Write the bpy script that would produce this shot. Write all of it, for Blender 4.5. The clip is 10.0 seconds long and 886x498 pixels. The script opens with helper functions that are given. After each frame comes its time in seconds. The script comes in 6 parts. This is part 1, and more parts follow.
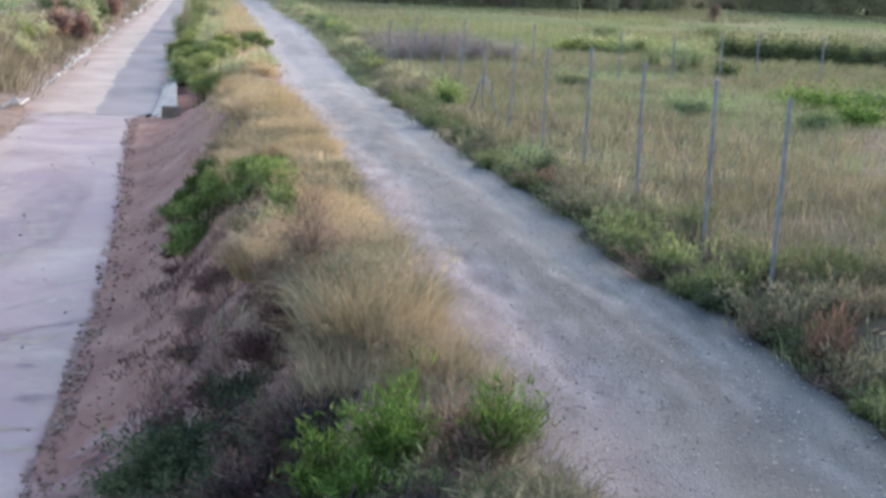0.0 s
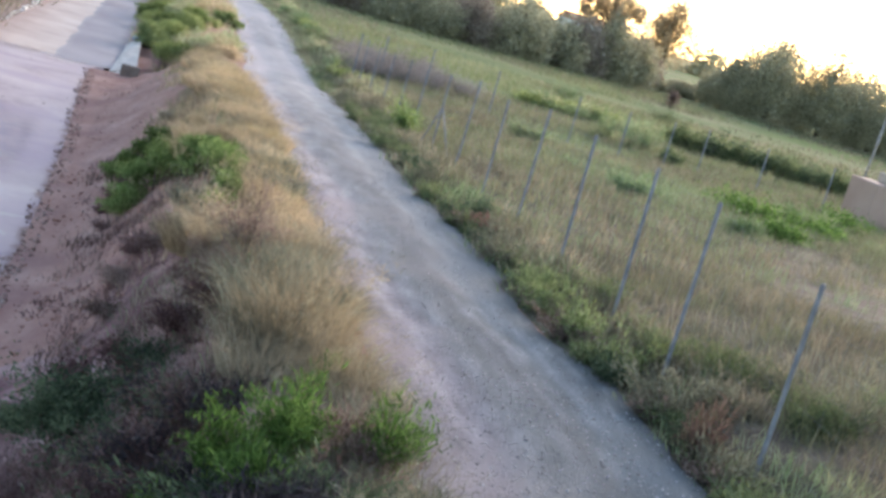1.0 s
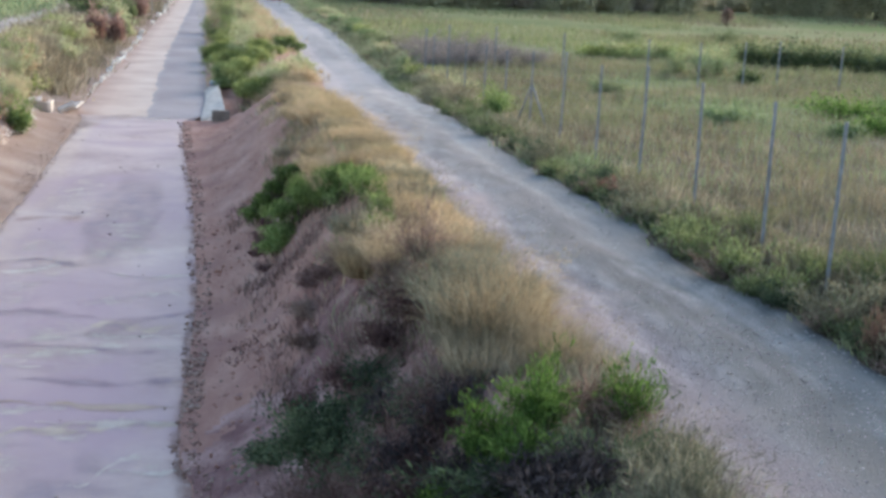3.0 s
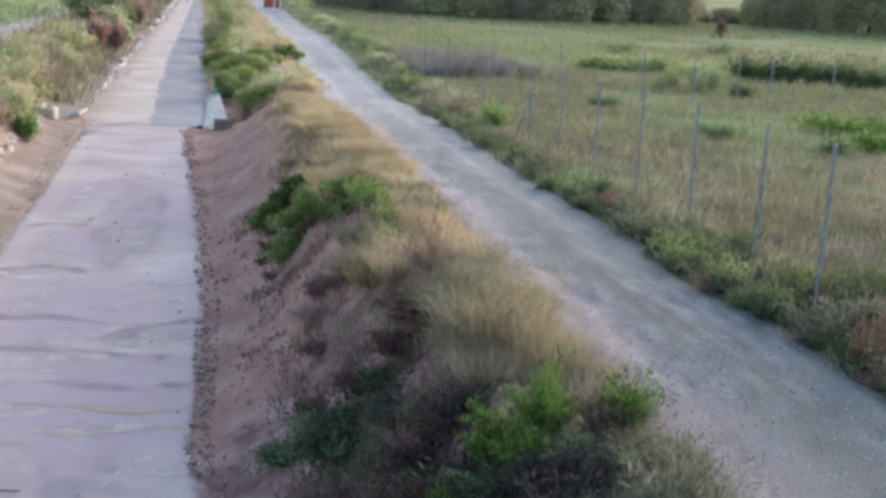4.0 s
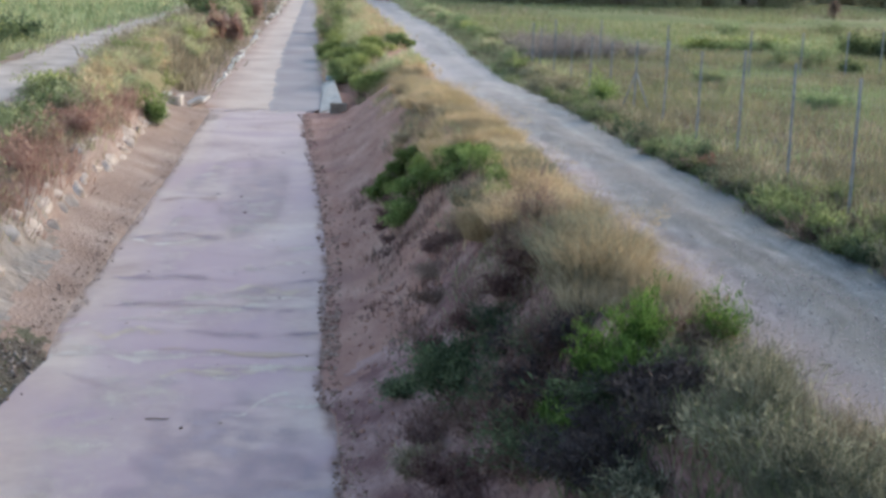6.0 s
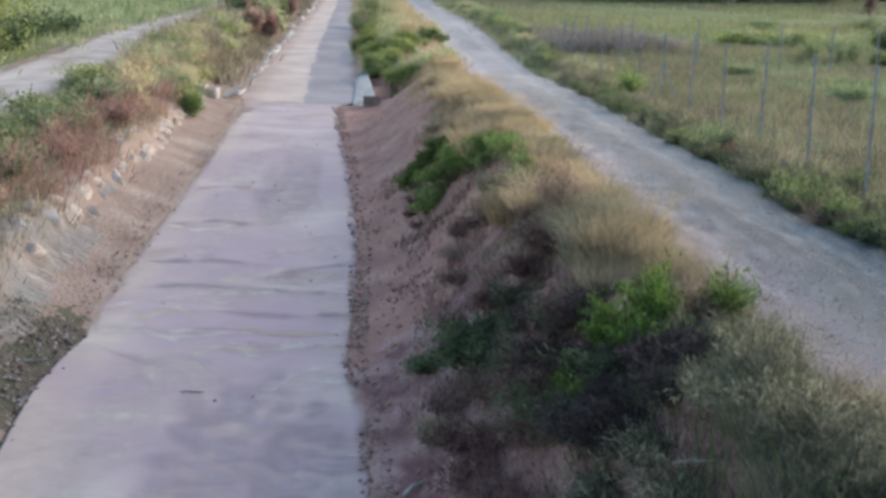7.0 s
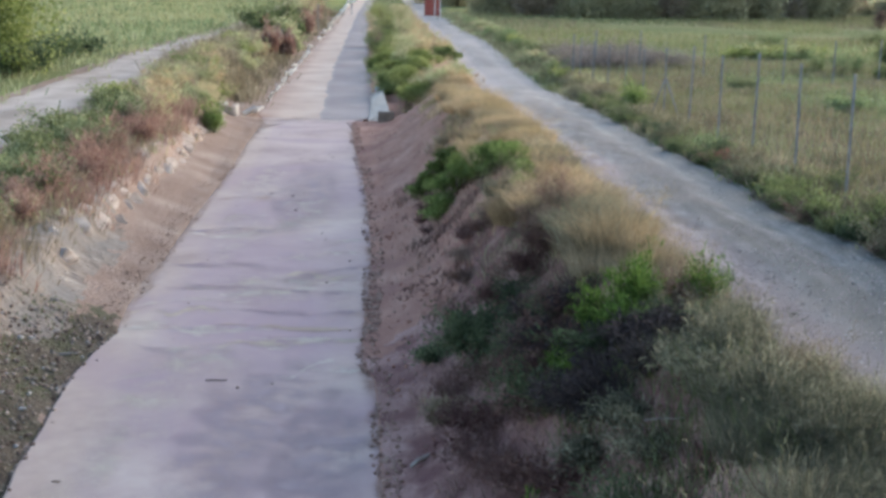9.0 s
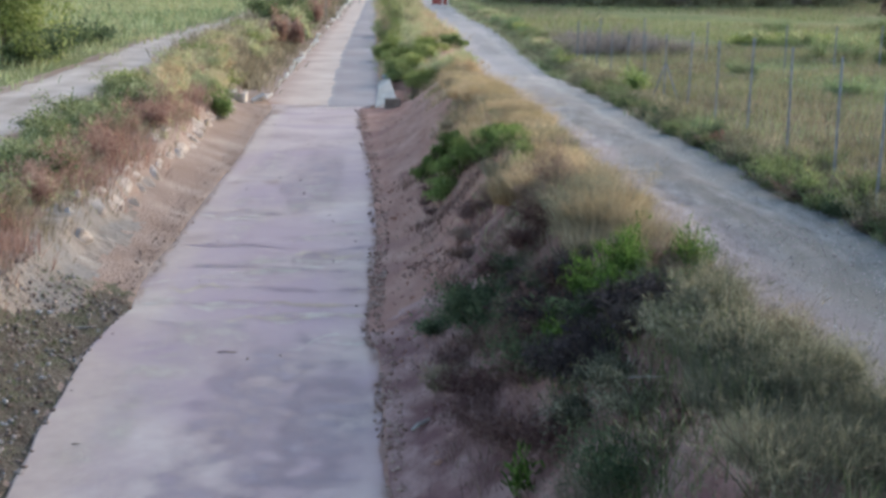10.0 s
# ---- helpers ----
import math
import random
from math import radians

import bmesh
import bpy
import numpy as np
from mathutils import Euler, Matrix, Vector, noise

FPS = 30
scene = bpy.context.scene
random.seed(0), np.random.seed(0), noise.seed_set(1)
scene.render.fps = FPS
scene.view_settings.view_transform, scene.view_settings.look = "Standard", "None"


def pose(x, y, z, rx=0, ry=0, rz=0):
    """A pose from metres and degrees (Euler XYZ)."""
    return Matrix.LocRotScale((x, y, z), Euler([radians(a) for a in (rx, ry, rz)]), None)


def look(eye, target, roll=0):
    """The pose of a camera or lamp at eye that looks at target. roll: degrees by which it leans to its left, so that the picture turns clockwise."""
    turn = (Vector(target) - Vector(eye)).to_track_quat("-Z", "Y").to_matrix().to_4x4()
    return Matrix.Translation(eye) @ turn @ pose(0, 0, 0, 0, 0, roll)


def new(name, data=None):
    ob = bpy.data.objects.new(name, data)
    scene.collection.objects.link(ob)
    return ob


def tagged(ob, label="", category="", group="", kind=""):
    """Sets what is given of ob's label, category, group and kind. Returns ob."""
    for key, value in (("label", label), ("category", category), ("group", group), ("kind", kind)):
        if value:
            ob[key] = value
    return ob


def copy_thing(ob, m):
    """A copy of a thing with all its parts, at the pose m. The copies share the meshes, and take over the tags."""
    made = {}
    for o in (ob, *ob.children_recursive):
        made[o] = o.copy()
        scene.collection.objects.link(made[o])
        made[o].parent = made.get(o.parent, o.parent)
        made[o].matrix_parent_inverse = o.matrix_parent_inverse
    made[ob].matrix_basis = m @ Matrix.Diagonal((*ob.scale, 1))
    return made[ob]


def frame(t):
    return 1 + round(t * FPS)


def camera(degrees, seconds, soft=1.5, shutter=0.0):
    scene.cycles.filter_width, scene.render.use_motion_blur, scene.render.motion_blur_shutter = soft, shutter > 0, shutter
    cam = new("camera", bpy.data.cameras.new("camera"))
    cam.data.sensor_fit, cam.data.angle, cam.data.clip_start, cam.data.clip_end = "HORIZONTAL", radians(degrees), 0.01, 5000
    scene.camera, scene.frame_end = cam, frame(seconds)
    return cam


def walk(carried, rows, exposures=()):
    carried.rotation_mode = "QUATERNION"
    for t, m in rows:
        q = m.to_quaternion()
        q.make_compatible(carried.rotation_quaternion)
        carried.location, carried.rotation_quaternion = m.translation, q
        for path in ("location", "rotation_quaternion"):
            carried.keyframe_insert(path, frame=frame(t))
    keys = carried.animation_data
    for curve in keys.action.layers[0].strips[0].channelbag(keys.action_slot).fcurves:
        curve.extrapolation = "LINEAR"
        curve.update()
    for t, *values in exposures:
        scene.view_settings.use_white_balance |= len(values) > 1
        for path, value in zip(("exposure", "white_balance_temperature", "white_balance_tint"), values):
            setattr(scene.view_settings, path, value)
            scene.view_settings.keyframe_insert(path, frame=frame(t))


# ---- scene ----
cam = camera(37.9, 10.0, soft=3.2, shutter=0.35)
PATH = [
    (0, (0.367, 0.867, 5.45), (0.626, 2.8, 5.006), 2.6),
    (0.5, (0.276, 0.656, 5.458), (0.533, 2.595, 5.041), -0.3),
    (0.7, (0.240, 0.524, 5.451), (0.540, 2.459, 5.043), 4.0),
    (1, (0.162, 0.272, 5.576), (0.539, 2.198, 5.19), 16.4),
    (1.2, (-0.007, 0.117, 5.591), (0.371, 2.042, 5.203), 16.2),
    (1.5, (-0.212, -0.06, 5.677), (0.084, 1.864, 5.218), 6.9),
    (2, (-0.536, -0.218, 5.746), (-0.314, 1.722, 5.312), 1.9),
    (2.5, (-0.798, -0.506, 5.852), (-0.589, 1.434, 5.411), 1.6),
    (2.7, (-0.88, -0.64, 5.865), (-0.648, 1.295, 5.415), 2.1),
    (3.8, (-1.168, -1.33, 5.989), (-0.91, 0.604, 5.549), 3.8),
    (4, (-1.226, -1.447, 6.08), (-0.96, 0.487, 5.643), 3.6),
    (4.5, (-1.449, -1.886, 6.164), (-1.241, 0.054, 5.725), 1.3),
    (5, (-1.347, -2.063, 6.016), (-1.274, -0.112, 5.583), 1.1),
    (5.5, (-1.325, -2.38, 5.931), (-1.235, -0.434, 5.478), 1.5),
    (5.7, (-1.35, -2.53, 5.88), (-1.247, -0.585, 5.425), 1.9),
    (6.8, (-1.19, -3.29, 5.735), (-1.142, -1.343, 5.28), 1.8),
    (7, (-1.201, -3.389, 5.752), (-1.16, -1.443, 5.291), 1.8),
    (7.5, (-1.165, -3.713, 5.753), (-1.134, -1.765, 5.302), 1.6),
    (8, (-1.126, -4.031, 5.759), (-1.114, -2.082, 5.309), 1.3),
    (8.5, (-1.071, -4.332, 5.755), (-1.064, -2.383, 5.305), 1.4),
    (9, (-1.039, -4.702, 5.753), (-1.027, -2.749, 5.32), 1.2),
    (9.5, (-0.971, -5.068, 5.739), (-0.96, -3.113, 5.318), 1.0),
    (10, (-0.92, -5.474, 5.738), (-0.922, -3.525, 5.289), 1.0),
]
walk(cam, [(t, look(eye, target, roll)) for t, eye, target, roll in PATH],
     [(0, 1.42, 6130, 16), (1, 1.42, 6130, 16), (2, 1.26, 6080, 13), (4, 1.3, 6130, 13), (5, 1.16, 6150, 10), (5.5, 1.17, 6170, 11), (7, 1.15, 6200, 12), (10, 1.13, 6200, 12)])

# ---- light: an evening sky, the sun low behind thin haze ----
SUN_AZ, SUN_EL = radians(38), radians(15)          # clockwise from +y, above the horizon
world = bpy.data.worlds.new("evening_sky")
scene.world = world
world.use_nodes = True
wn = world.node_tree.nodes
sky = wn.new("ShaderNodeTexSky")
sky.sky_type = "NISHITA"
sky.sun_disc = False
sky.sun_elevation, sky.sun_rotation = SUN_EL, SUN_AZ
sky.air_density, sky.dust_density, sky.ozone_density = 1.0, 1.2, 0.4
wn["Background"].inputs["Strength"].default_value = 0.15
world.node_tree.links.new(sky.outputs["Color"], wn["Background"].inputs["Color"])
sun = new("sun", bpy.data.lights.new("sun", "SUN"))
sun.data.energy, sun.data.angle, sun.data.color = 1.5, radians(40), (1.0, 0.9, 0.8)
far = Vector((math.sin(SUN_AZ) * math.cos(SUN_EL), math.cos(SUN_AZ) * math.cos(SUN_EL), math.sin(SUN_EL)))
sun.matrix_world = look(far * 200, (0, 0, 0))
scene.view_settings.exposure = 0.0


# ---- materials ----
def material(name, stops, scale=3.0, fine=40.0, rough=0.9, bump=0.3, bump_scale=60.0, island=0.0, spec=0.2, through_light=0.0,
             second=None, second_scale=0.4, second_at=(0.45, 0.6), metal=0.0, across=None, swirl=0.0,
             stretch=None, bump_dist=0.03, film=0.0, far_haze=None, edge_dark=None):
    """Colours along a ramp by coarse and fine noise; island varies piece by piece; second: large patches of another colour."""
    m = bpy.data.materials.new(name)
    m.use_nodes = True
    nt = m.node_tree
    n, k = nt.nodes, nt.links.new
    b = n["Principled BSDF"]
    geo, at = n.new("ShaderNodeNewGeometry"), n.new("ShaderNodeTexCoord")
    c1, c2 = n.new("ShaderNodeTexNoise"), n.new("ShaderNodeTexNoise")
    c1.inputs["Scale"].default_value, c1.inputs["Detail"].default_value = scale, 6
    c2.inputs["Scale"].default_value, c2.inputs["Detail"].default_value = fine, 4
    c1.inputs["Distortion"].default_value = swirl * 0.6
    place = geo.outputs["Position"]
    if stretch:                                   # streaks: the noise drawn out along one axis
        vm = n.new("ShaderNodeVectorMath")
        vm.operation = "MULTIPLY"
        vm.inputs[1].default_value = stretch
        k(place, vm.inputs[0])
        place = vm.outputs[0]
    for c in (c1, c2):
        k(place, c.inputs["Vector"])
    mix = n.new("ShaderNodeMath")
    mix.operation = "MULTIPLY_ADD"
    mix.inputs[1].default_value = 0.4
    k(c2.outputs["Fac"], mix.inputs[0])
    sc = n.new("ShaderNodeMath")
    sc.operation = "MULTIPLY_ADD"
    sc.inputs[1].default_value, sc.inputs[2].default_value = 1.3, -0.35
    k(c1.outputs["Fac"], sc.inputs[0])
    k(sc.outputs[0], mix.inputs[2])
    last = mix.outputs[0]
    if island:
        m2 = n.new("ShaderNodeMath")
        m2.operation = "MULTIPLY_ADD"
        m2.inputs[1].default_value = island
        k(geo.outputs["Random Per Island"], m2.inputs[0])
        m3 = n.new("ShaderNodeMath")
        m3.operation = "SUBTRACT"
        m3.inputs[1].default_value = island / 2
        k(last, m3.inputs[0])
        k(m3.outputs[0], m2.inputs[2])
        last = m2.outputs[0]
    ramp = n.new("ShaderNodeValToRGB")
    el = ramp.color_ramp.elements
    while len(el) < len(stops):
        el.new(0.5)
    for e, (p, col) in zip(el, stops):
        e.position, e.color = p, (*col, 1)
    k(last, ramp.inputs["Fac"])
    colour = ramp.outputs["Color"]
    if second:
        c3, r3, mx = n.new("ShaderNodeTexNoise"), n.new("ShaderNodeMapRange"), n.new("ShaderNodeMix")
        c3.inputs["Scale"].default_value, c3.inputs["Detail"].default_value = second_scale, 5
        c3.inputs["Distortion"].default_value = swirl
        k(geo.outputs["Position"], c3.inputs["Vector"])
        r3.inputs["From Min"].default_value, r3.inputs["From Max"].default_value = second_at
        k(c3.outputs["Fac"], r3.inputs["Value"])
        mx.data_type = "RGBA"
        k(r3.outputs["Result"], mx.inputs["Factor"])
        k(colour, mx.inputs["A"])
        mx.inputs["B"].default_value = (*second, 1)
        colour = mx.outputs["Result"]
    if across:                                    # worn bands along a track: colour by the place across it
        ua, ur, um = n.new("ShaderNodeAttribute"), n.new("ShaderNodeValToRGB"), n.new("ShaderNodeMix")
        un = n.new("ShaderNodeMath")
        un.operation = "MULTIPLY_ADD"
        un.inputs[1].default_value, un.inputs[2].default_value = 0.12, -0.06
        ua.attribute_name = "across"
        k(c1.outputs["Fac"], un.inputs[0])
        ad = n.new("ShaderNodeMath")
        k(ua.outputs["Fac"], ad.inputs[0])
        k(un.outputs[0], ad.inputs[1])
        k(ad.outputs[0], ur.inputs["Fac"])
        ue = ur.color_ramp.elements
        while len(ue) < len(across):
            ue.new(0.5)
        for e, (p, col) in zip(ue, across):
            e.position, e.color = p, (*col, 1)
        um.data_type, um.blend_type = "RGBA", "MULTIPLY"
        um.inputs["Factor"].default_value = 1.0
        k(colour, um.inputs["A"])
        k(ur.outputs["Color"], um.inputs["B"])
        colour = um.outputs["Result"]
    if far_haze:                                      # haze over the distance, painted in as a paler far stretch
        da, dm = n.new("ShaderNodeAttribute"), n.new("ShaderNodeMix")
        da.attribute_name = "far_haze"
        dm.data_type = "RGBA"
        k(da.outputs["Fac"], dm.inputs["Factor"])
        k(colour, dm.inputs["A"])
        dm.inputs["B"].default_value = (*far_haze, 1)
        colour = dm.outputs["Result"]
    if edge_dark:                                      # dimming at the view's edge, painted into a track's near stretch
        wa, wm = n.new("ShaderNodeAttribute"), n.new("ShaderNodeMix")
        wa.attribute_name = "edge_dark"
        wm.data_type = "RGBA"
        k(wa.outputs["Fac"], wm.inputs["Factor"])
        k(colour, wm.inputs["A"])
        wm.inputs["B"].default_value = (*edge_dark, 1)
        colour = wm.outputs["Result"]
    k(colour, b.inputs["Base Color"])
    b.inputs["Roughness"].default_value, b.inputs["Metallic"].default_value = rough, metal
    b.inputs["Specular IOR Level"].default_value = spec
    if bump:
        bn, bt = n.new("ShaderNodeBump"), n.new("ShaderNodeTexNoise")
        bt.inputs["Scale"].default_value, bt.inputs["Detail"].default_value = bump_scale, 5
        k(place, bt.inputs["Vector"])
        bn.inputs["Strength"].default_value, bn.inputs["Distance"].default_value = bump, bump_dist
        k(bt.outputs["Fac"], bn.inputs["Height"])
        k(bn.outputs["Normal"], b.inputs["Normal"])
    if film:                                      # a thin film that thins out towards its rim
        fa, fn, fm, tb, fs = (n.new(s) for s in ("ShaderNodeAttribute", "ShaderNodeTexNoise", "ShaderNodeMath", "ShaderNodeBsdfTransparent", "ShaderNodeMixShader"))
        fa.attribute_name = "cover"
        fn.inputs["Scale"].default_value, fn.inputs["Detail"].default_value = 2.2, 5
        k(geo.outputs["Position"], fn.inputs["Vector"])
        fr, fg, fw = n.new("ShaderNodeMapRange"), n.new("ShaderNodeMath"), n.new("ShaderNodeTexNoise")
        fr.inputs["From Min"].default_value, fr.inputs["From Max"].default_value = 0.32, 0.72
        k(fn.outputs["Fac"], fr.inputs["Value"])
        fm.operation = "MULTIPLY"
        k(fr.outputs["Result"], fm.inputs[0])
        k(fa.outputs["Fac"], fm.inputs[1])
        f2, f3 = n.new("ShaderNodeMath"), n.new("ShaderNodeMapRange")
        f2.operation = "MULTIPLY"
        f2.inputs[1].default_value = film
        k(fm.outputs[0], f2.inputs[0])
        fw.inputs["Scale"].default_value, fw.inputs["Detail"].default_value = 70, 2
        k(geo.outputs["Position"], fw.inputs["Vector"])
        f3.inputs["From Min"].default_value, f3.inputs["From Max"].default_value = 0.3, 0.7
        k(fw.outputs["Fac"], f3.inputs["Value"])
        fg.operation = "GREATER_THAN"             # fine grains, fewer towards the rim
        k(f2.outputs[0], fg.inputs[0])
        k(f3.outputs["Result"], fg.inputs[1])
        k(fg.outputs[0], fs.inputs["Fac"])
        k(tb.outputs["BSDF"], fs.inputs[1])
        k(b.outputs["BSDF"], fs.inputs[2])
        k(fs.outputs["Shader"], n["Material Output"].inputs["Surface"])
    if through_light:
        tr, ms = n.new("ShaderNodeBsdfTranslucent"), n.new("ShaderNodeMixShader")
        k(colour, tr.inputs["Color"])
        ms.inputs["Fac"].default_value = through_light
        k(b.outputs["BSDF"], ms.inputs[1])
        k(tr.outputs["BSDF"], ms.inputs[2])
        k(ms.outputs["Shader"], n["Material Output"].inputs["Surface"])
    return m


SOIL = material("bare_soil_and_litter", [(0.22, (0.33, 0.175, 0.132)), (0.42, (0.395, 0.222, 0.17)), (0.6, (0.45, 0.268, 0.208)), (0.82, (0.52, 0.335, 0.265))], 1.8, 12, bump=0.7, bump_scale=14, bump_dist=0.03, stretch=(1.0, 0.4, 1.0),
                second=(0.31, 0.168, 0.142), second_scale=0.7, second_at=(0.5, 0.7))
ROCK = material("grey_tan_marl", [(0.22, (0.185, 0.15, 0.122)), (0.45, (0.285, 0.238, 0.195)), (0.62, (0.37, 0.315, 0.262)), (0.82, (0.48, 0.42, 0.36))], 1.5, 9, bump=0.7, bump_scale=6, bump_dist=0.12, stretch=(0.9, 1.25, 1.0),
                second=(0.27, 0.25, 0.225), second_scale=0.9, second_at=(0.5, 0.66))
PURPLESOIL = material("dark_purple_soil", [(0.22, (0.215, 0.118, 0.108)), (0.42, (0.33, 0.20, 0.178)), (0.6, (0.43, 0.275, 0.245)), (0.82, (0.52, 0.355, 0.315))], 2.2, 12, bump=1.0, bump_scale=14, bump_dist=0.06, stretch=(1.0, 0.6, 1.0),
                    second=(0.21, 0.11, 0.105), second_scale=1.4, second_at=(0.48, 0.64))
DARKDIRT = material("dark_rubbly_dirt", [(0.25, (0.085, 0.066, 0.048)), (0.5, (0.145, 0.118, 0.085)), (0.8, (0.24, 0.20, 0.15))], 2.4, 16, bump=1.0, bump_scale=16, bump_dist=0.08,
                    second=(0.125, 0.12, 0.07), second_scale=1.2, second_at=(0.48, 0.62))
# tan earth of the left bank; some of its sky glow is in this colour
TANEARTH = material("pale_tan_earth", [(0.25, (0.29, 0.205, 0.16)), (0.55, (0.415, 0.315, 0.255)), (0.8, (0.53, 0.43, 0.355))], 0.7, 14, bump=1.0, bump_scale=16, bump_dist=0.07,
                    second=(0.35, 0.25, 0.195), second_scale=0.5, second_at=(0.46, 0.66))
MEADOW = material("far_meadow", [(0.3, (0.155, 0.19, 0.08)), (0.5, (0.225, 0.245, 0.11)), (0.75, (0.31, 0.295, 0.165))], 0.05, 1.2, bump=1.0, bump_scale=3, spec=0.02,
                  second=(0.19, 0.235, 0.085), second_scale=0.02, second_at=(0.5, 0.6))
CONCRETE = material("mud_stained_concrete", [(0.22, (0.42, 0.315, 0.295)), (0.42, (0.525, 0.415, 0.385)), (0.58, (0.585, 0.478, 0.437)), (0.75, (0.645, 0.55, 0.492)), (0.9, (0.69, 0.615, 0.53))], 0.42, 5, 0.7, 0.25, 40, spec=0.4,
                    second=(0.475, 0.36, 0.385), second_scale=0.2, second_at=(0.42, 0.66), swirl=1.4,
                    across=[(0.0, (1.0, 1.0, 0.93)), (0.13, (1.0, 1.0, 0.95)), (0.2, (0.93, 0.92, 0.94)), (0.55, (0.97, 0.95, 0.96)), (0.85, (1.0, 0.98, 0.99)), (0.96, (1.02, 1.0, 0.99)), (1.0, (0.93, 0.88, 0.89))])
PALEDIRT = material("pale_dusty_dirt", [(0.25, (0.42, 0.355, 0.30)), (0.5, (0.55, 0.475, 0.415)), (0.8, (0.68, 0.605, 0.54))], 0.6, 20, 0.95, 0.6, 45,
                    across=[(0.0, (0.9, 0.87, 0.84)), (0.25, (1, 1, 1)), (0.5, (0.86, 0.85, 0.83)), (0.75, (1, 1, 1)), (1.0, (0.85, 0.82, 0.79))])
ASPHALT = material("worn_grey_asphalt", [(0.25, (0.355, 0.305, 0.295)), (0.5, (0.41, 0.358, 0.345)), (0.8, (0.48, 0.425, 0.41))], 0.3, 30, 0.75, 0.4, 90, spec=0.35,
                   across=[(0.0, (1.0, 1.0, 1.0)), (0.1, (0.86, 0.85, 0.87)), (0.5, (0.95, 0.94, 0.95)), (0.8, (1.0, 1.0, 1.0)), (0.9, (0.85, 0.82, 0.82)), (1.0, (0.7, 0.66, 0.66))])
REDGRIT = material("reddish_gravel_verge", [(0.25, (0.54, 0.41, 0.335)), (0.5, (0.63, 0.51, 0.42)), (0.8, (0.71, 0.60, 0.51))], 0.5, 20, 0.75, 0.4, 60, spec=0.4,
                   across=[(0.0, (0.72, 0.62, 0.6)), (0.12, (0.8, 0.72, 0.7)), (0.3, (0.98, 0.95, 0.94)), (0.7, (1.0, 1.0, 1.0)), (1.0, (0.92, 0.9, 0.9))])
GRAVEL = material("pale_gravel", far_haze=(0.63, 0.575, 0.54), edge_dark=(0.132, 0.15, 0.15), stops=[(0.2, (0.155, 0.162, 0.162)), (0.5, (0.245, 0.253, 0.253)), (0.8, (0.385, 0.393, 0.392))], scale=2.4, fine=26, rough=0.85, bump=0.8, bump_scale=40, spec=0.08, bump_dist=0.025, stretch=(1.5, 0.45, 1.0),
                  second=(0.325, 0.308, 0.29), second_scale=0.45, second_at=(0.48, 0.68),
                  across=[(0.0, (1.25, 1.0, 0.98)), (0.1, (1.36, 1.14, 1.16)), (0.24, (1.24, 1.08, 1.1)), (0.33, (1.0, 0.96, 0.96)), (0.41, (0.78, 0.77, 0.76)), (0.53, (0.63, 0.62, 0.63)), (0.62, (0.74, 0.75, 0.75)), (0.72, (0.92, 0.95, 0.95)), (0.8, (0.82, 0.85, 0.85)), (0.92, (0.72, 0.75, 0.73)), (1.0, (0.6, 0.57, 0.54))])
STONE = material("tan_limestone", [(0.25, (0.36, 0.285, 0.23)), (0.5, (0.50, 0.42, 0.35)), (0.8, (0.64, 0.56, 0.485))], 3, 25, 0.95, 0.6, 30, island=0.3)
GRIT = material("pale_loose_grit", [(0.2, (0.27, 0.25, 0.24)), (0.5, (0.40, 0.38, 0.365)), (0.85, (0.60, 0.575, 0.555))], 3, 25, 0.95, 0.3, 40, island=0.9)
RUBBLE = material("mixed_rubble", [(0.2, (0.17, 0.118, 0.095)), (0.5, (0.31, 0.23, 0.185)), (0.85, (0.56, 0.465, 0.39))], 3, 25, 0.95, 0.4, 40, island=0.8)
BROWNCLOD = material("crumbled_brown_earth", [(0.2, (0.24, 0.15, 0.12)), (0.5, (0.36, 0.245, 0.20)), (0.85, (0.50, 0.375, 0.31))], 3, 25, 0.95, 0.4, 40, island=0.8)
WHITE = material("white_limewashed_stone", [(0.3, (0.95, 0.87, 0.72)), (0.7, (0.98, 0.92, 0.80))], 4, 30, 0.8, 0.3, 30, island=0.2)
CEMENT = material("cast_cement", [(0.25, (0.50, 0.43, 0.36)), (0.5, (0.66, 0.585, 0.50)), (0.8, (0.78, 0.71, 0.62))], 3, 14, 0.85, 0.25, 40)
# darker tan version of the cement
DARKCEMENT = material("dark_tan_cement", [(0.25, (0.15, 0.12, 0.098)), (0.5, (0.21, 0.17, 0.14)), (0.8, (0.30, 0.25, 0.21))], 3, 14, 0.9, 0.4, 40)
STEEL = material("galvanised_steel", [(0.3, (0.16, 0.175, 0.195)), (0.7, (0.25, 0.27, 0.295))], 8, 60, 0.6, 0.1, 60, spec=0.4, metal=0.2)
BLUEPIPE = material("blue_grey_plastic_pipe", [(0.3, (0.33, 0.36, 0.41)), (0.7, (0.43, 0.46, 0.51))], 3, 30, 0.5, 0.1, 40, spec=0.4)
BARK = material("grey_brown_bark", [(0.3, (0.08, 0.06, 0.045)), (0.7, (0.19, 0.15, 0.115))], 5, 40, 0.95, 0.7, 30)
DEADWOOD = material("bleached_twig", [(0.3, (0.25, 0.22, 0.19)), (0.7, (0.45, 0.42, 0.38))], 8, 60, 0.9, 0.3, 60)
REDBOARD = material("brick_red_painted_board", [(0.3, (0.28, 0.07, 0.06)), (0.7, (0.40, 0.12, 0.10))], 2, 20, 0.7, 0.2, 30)
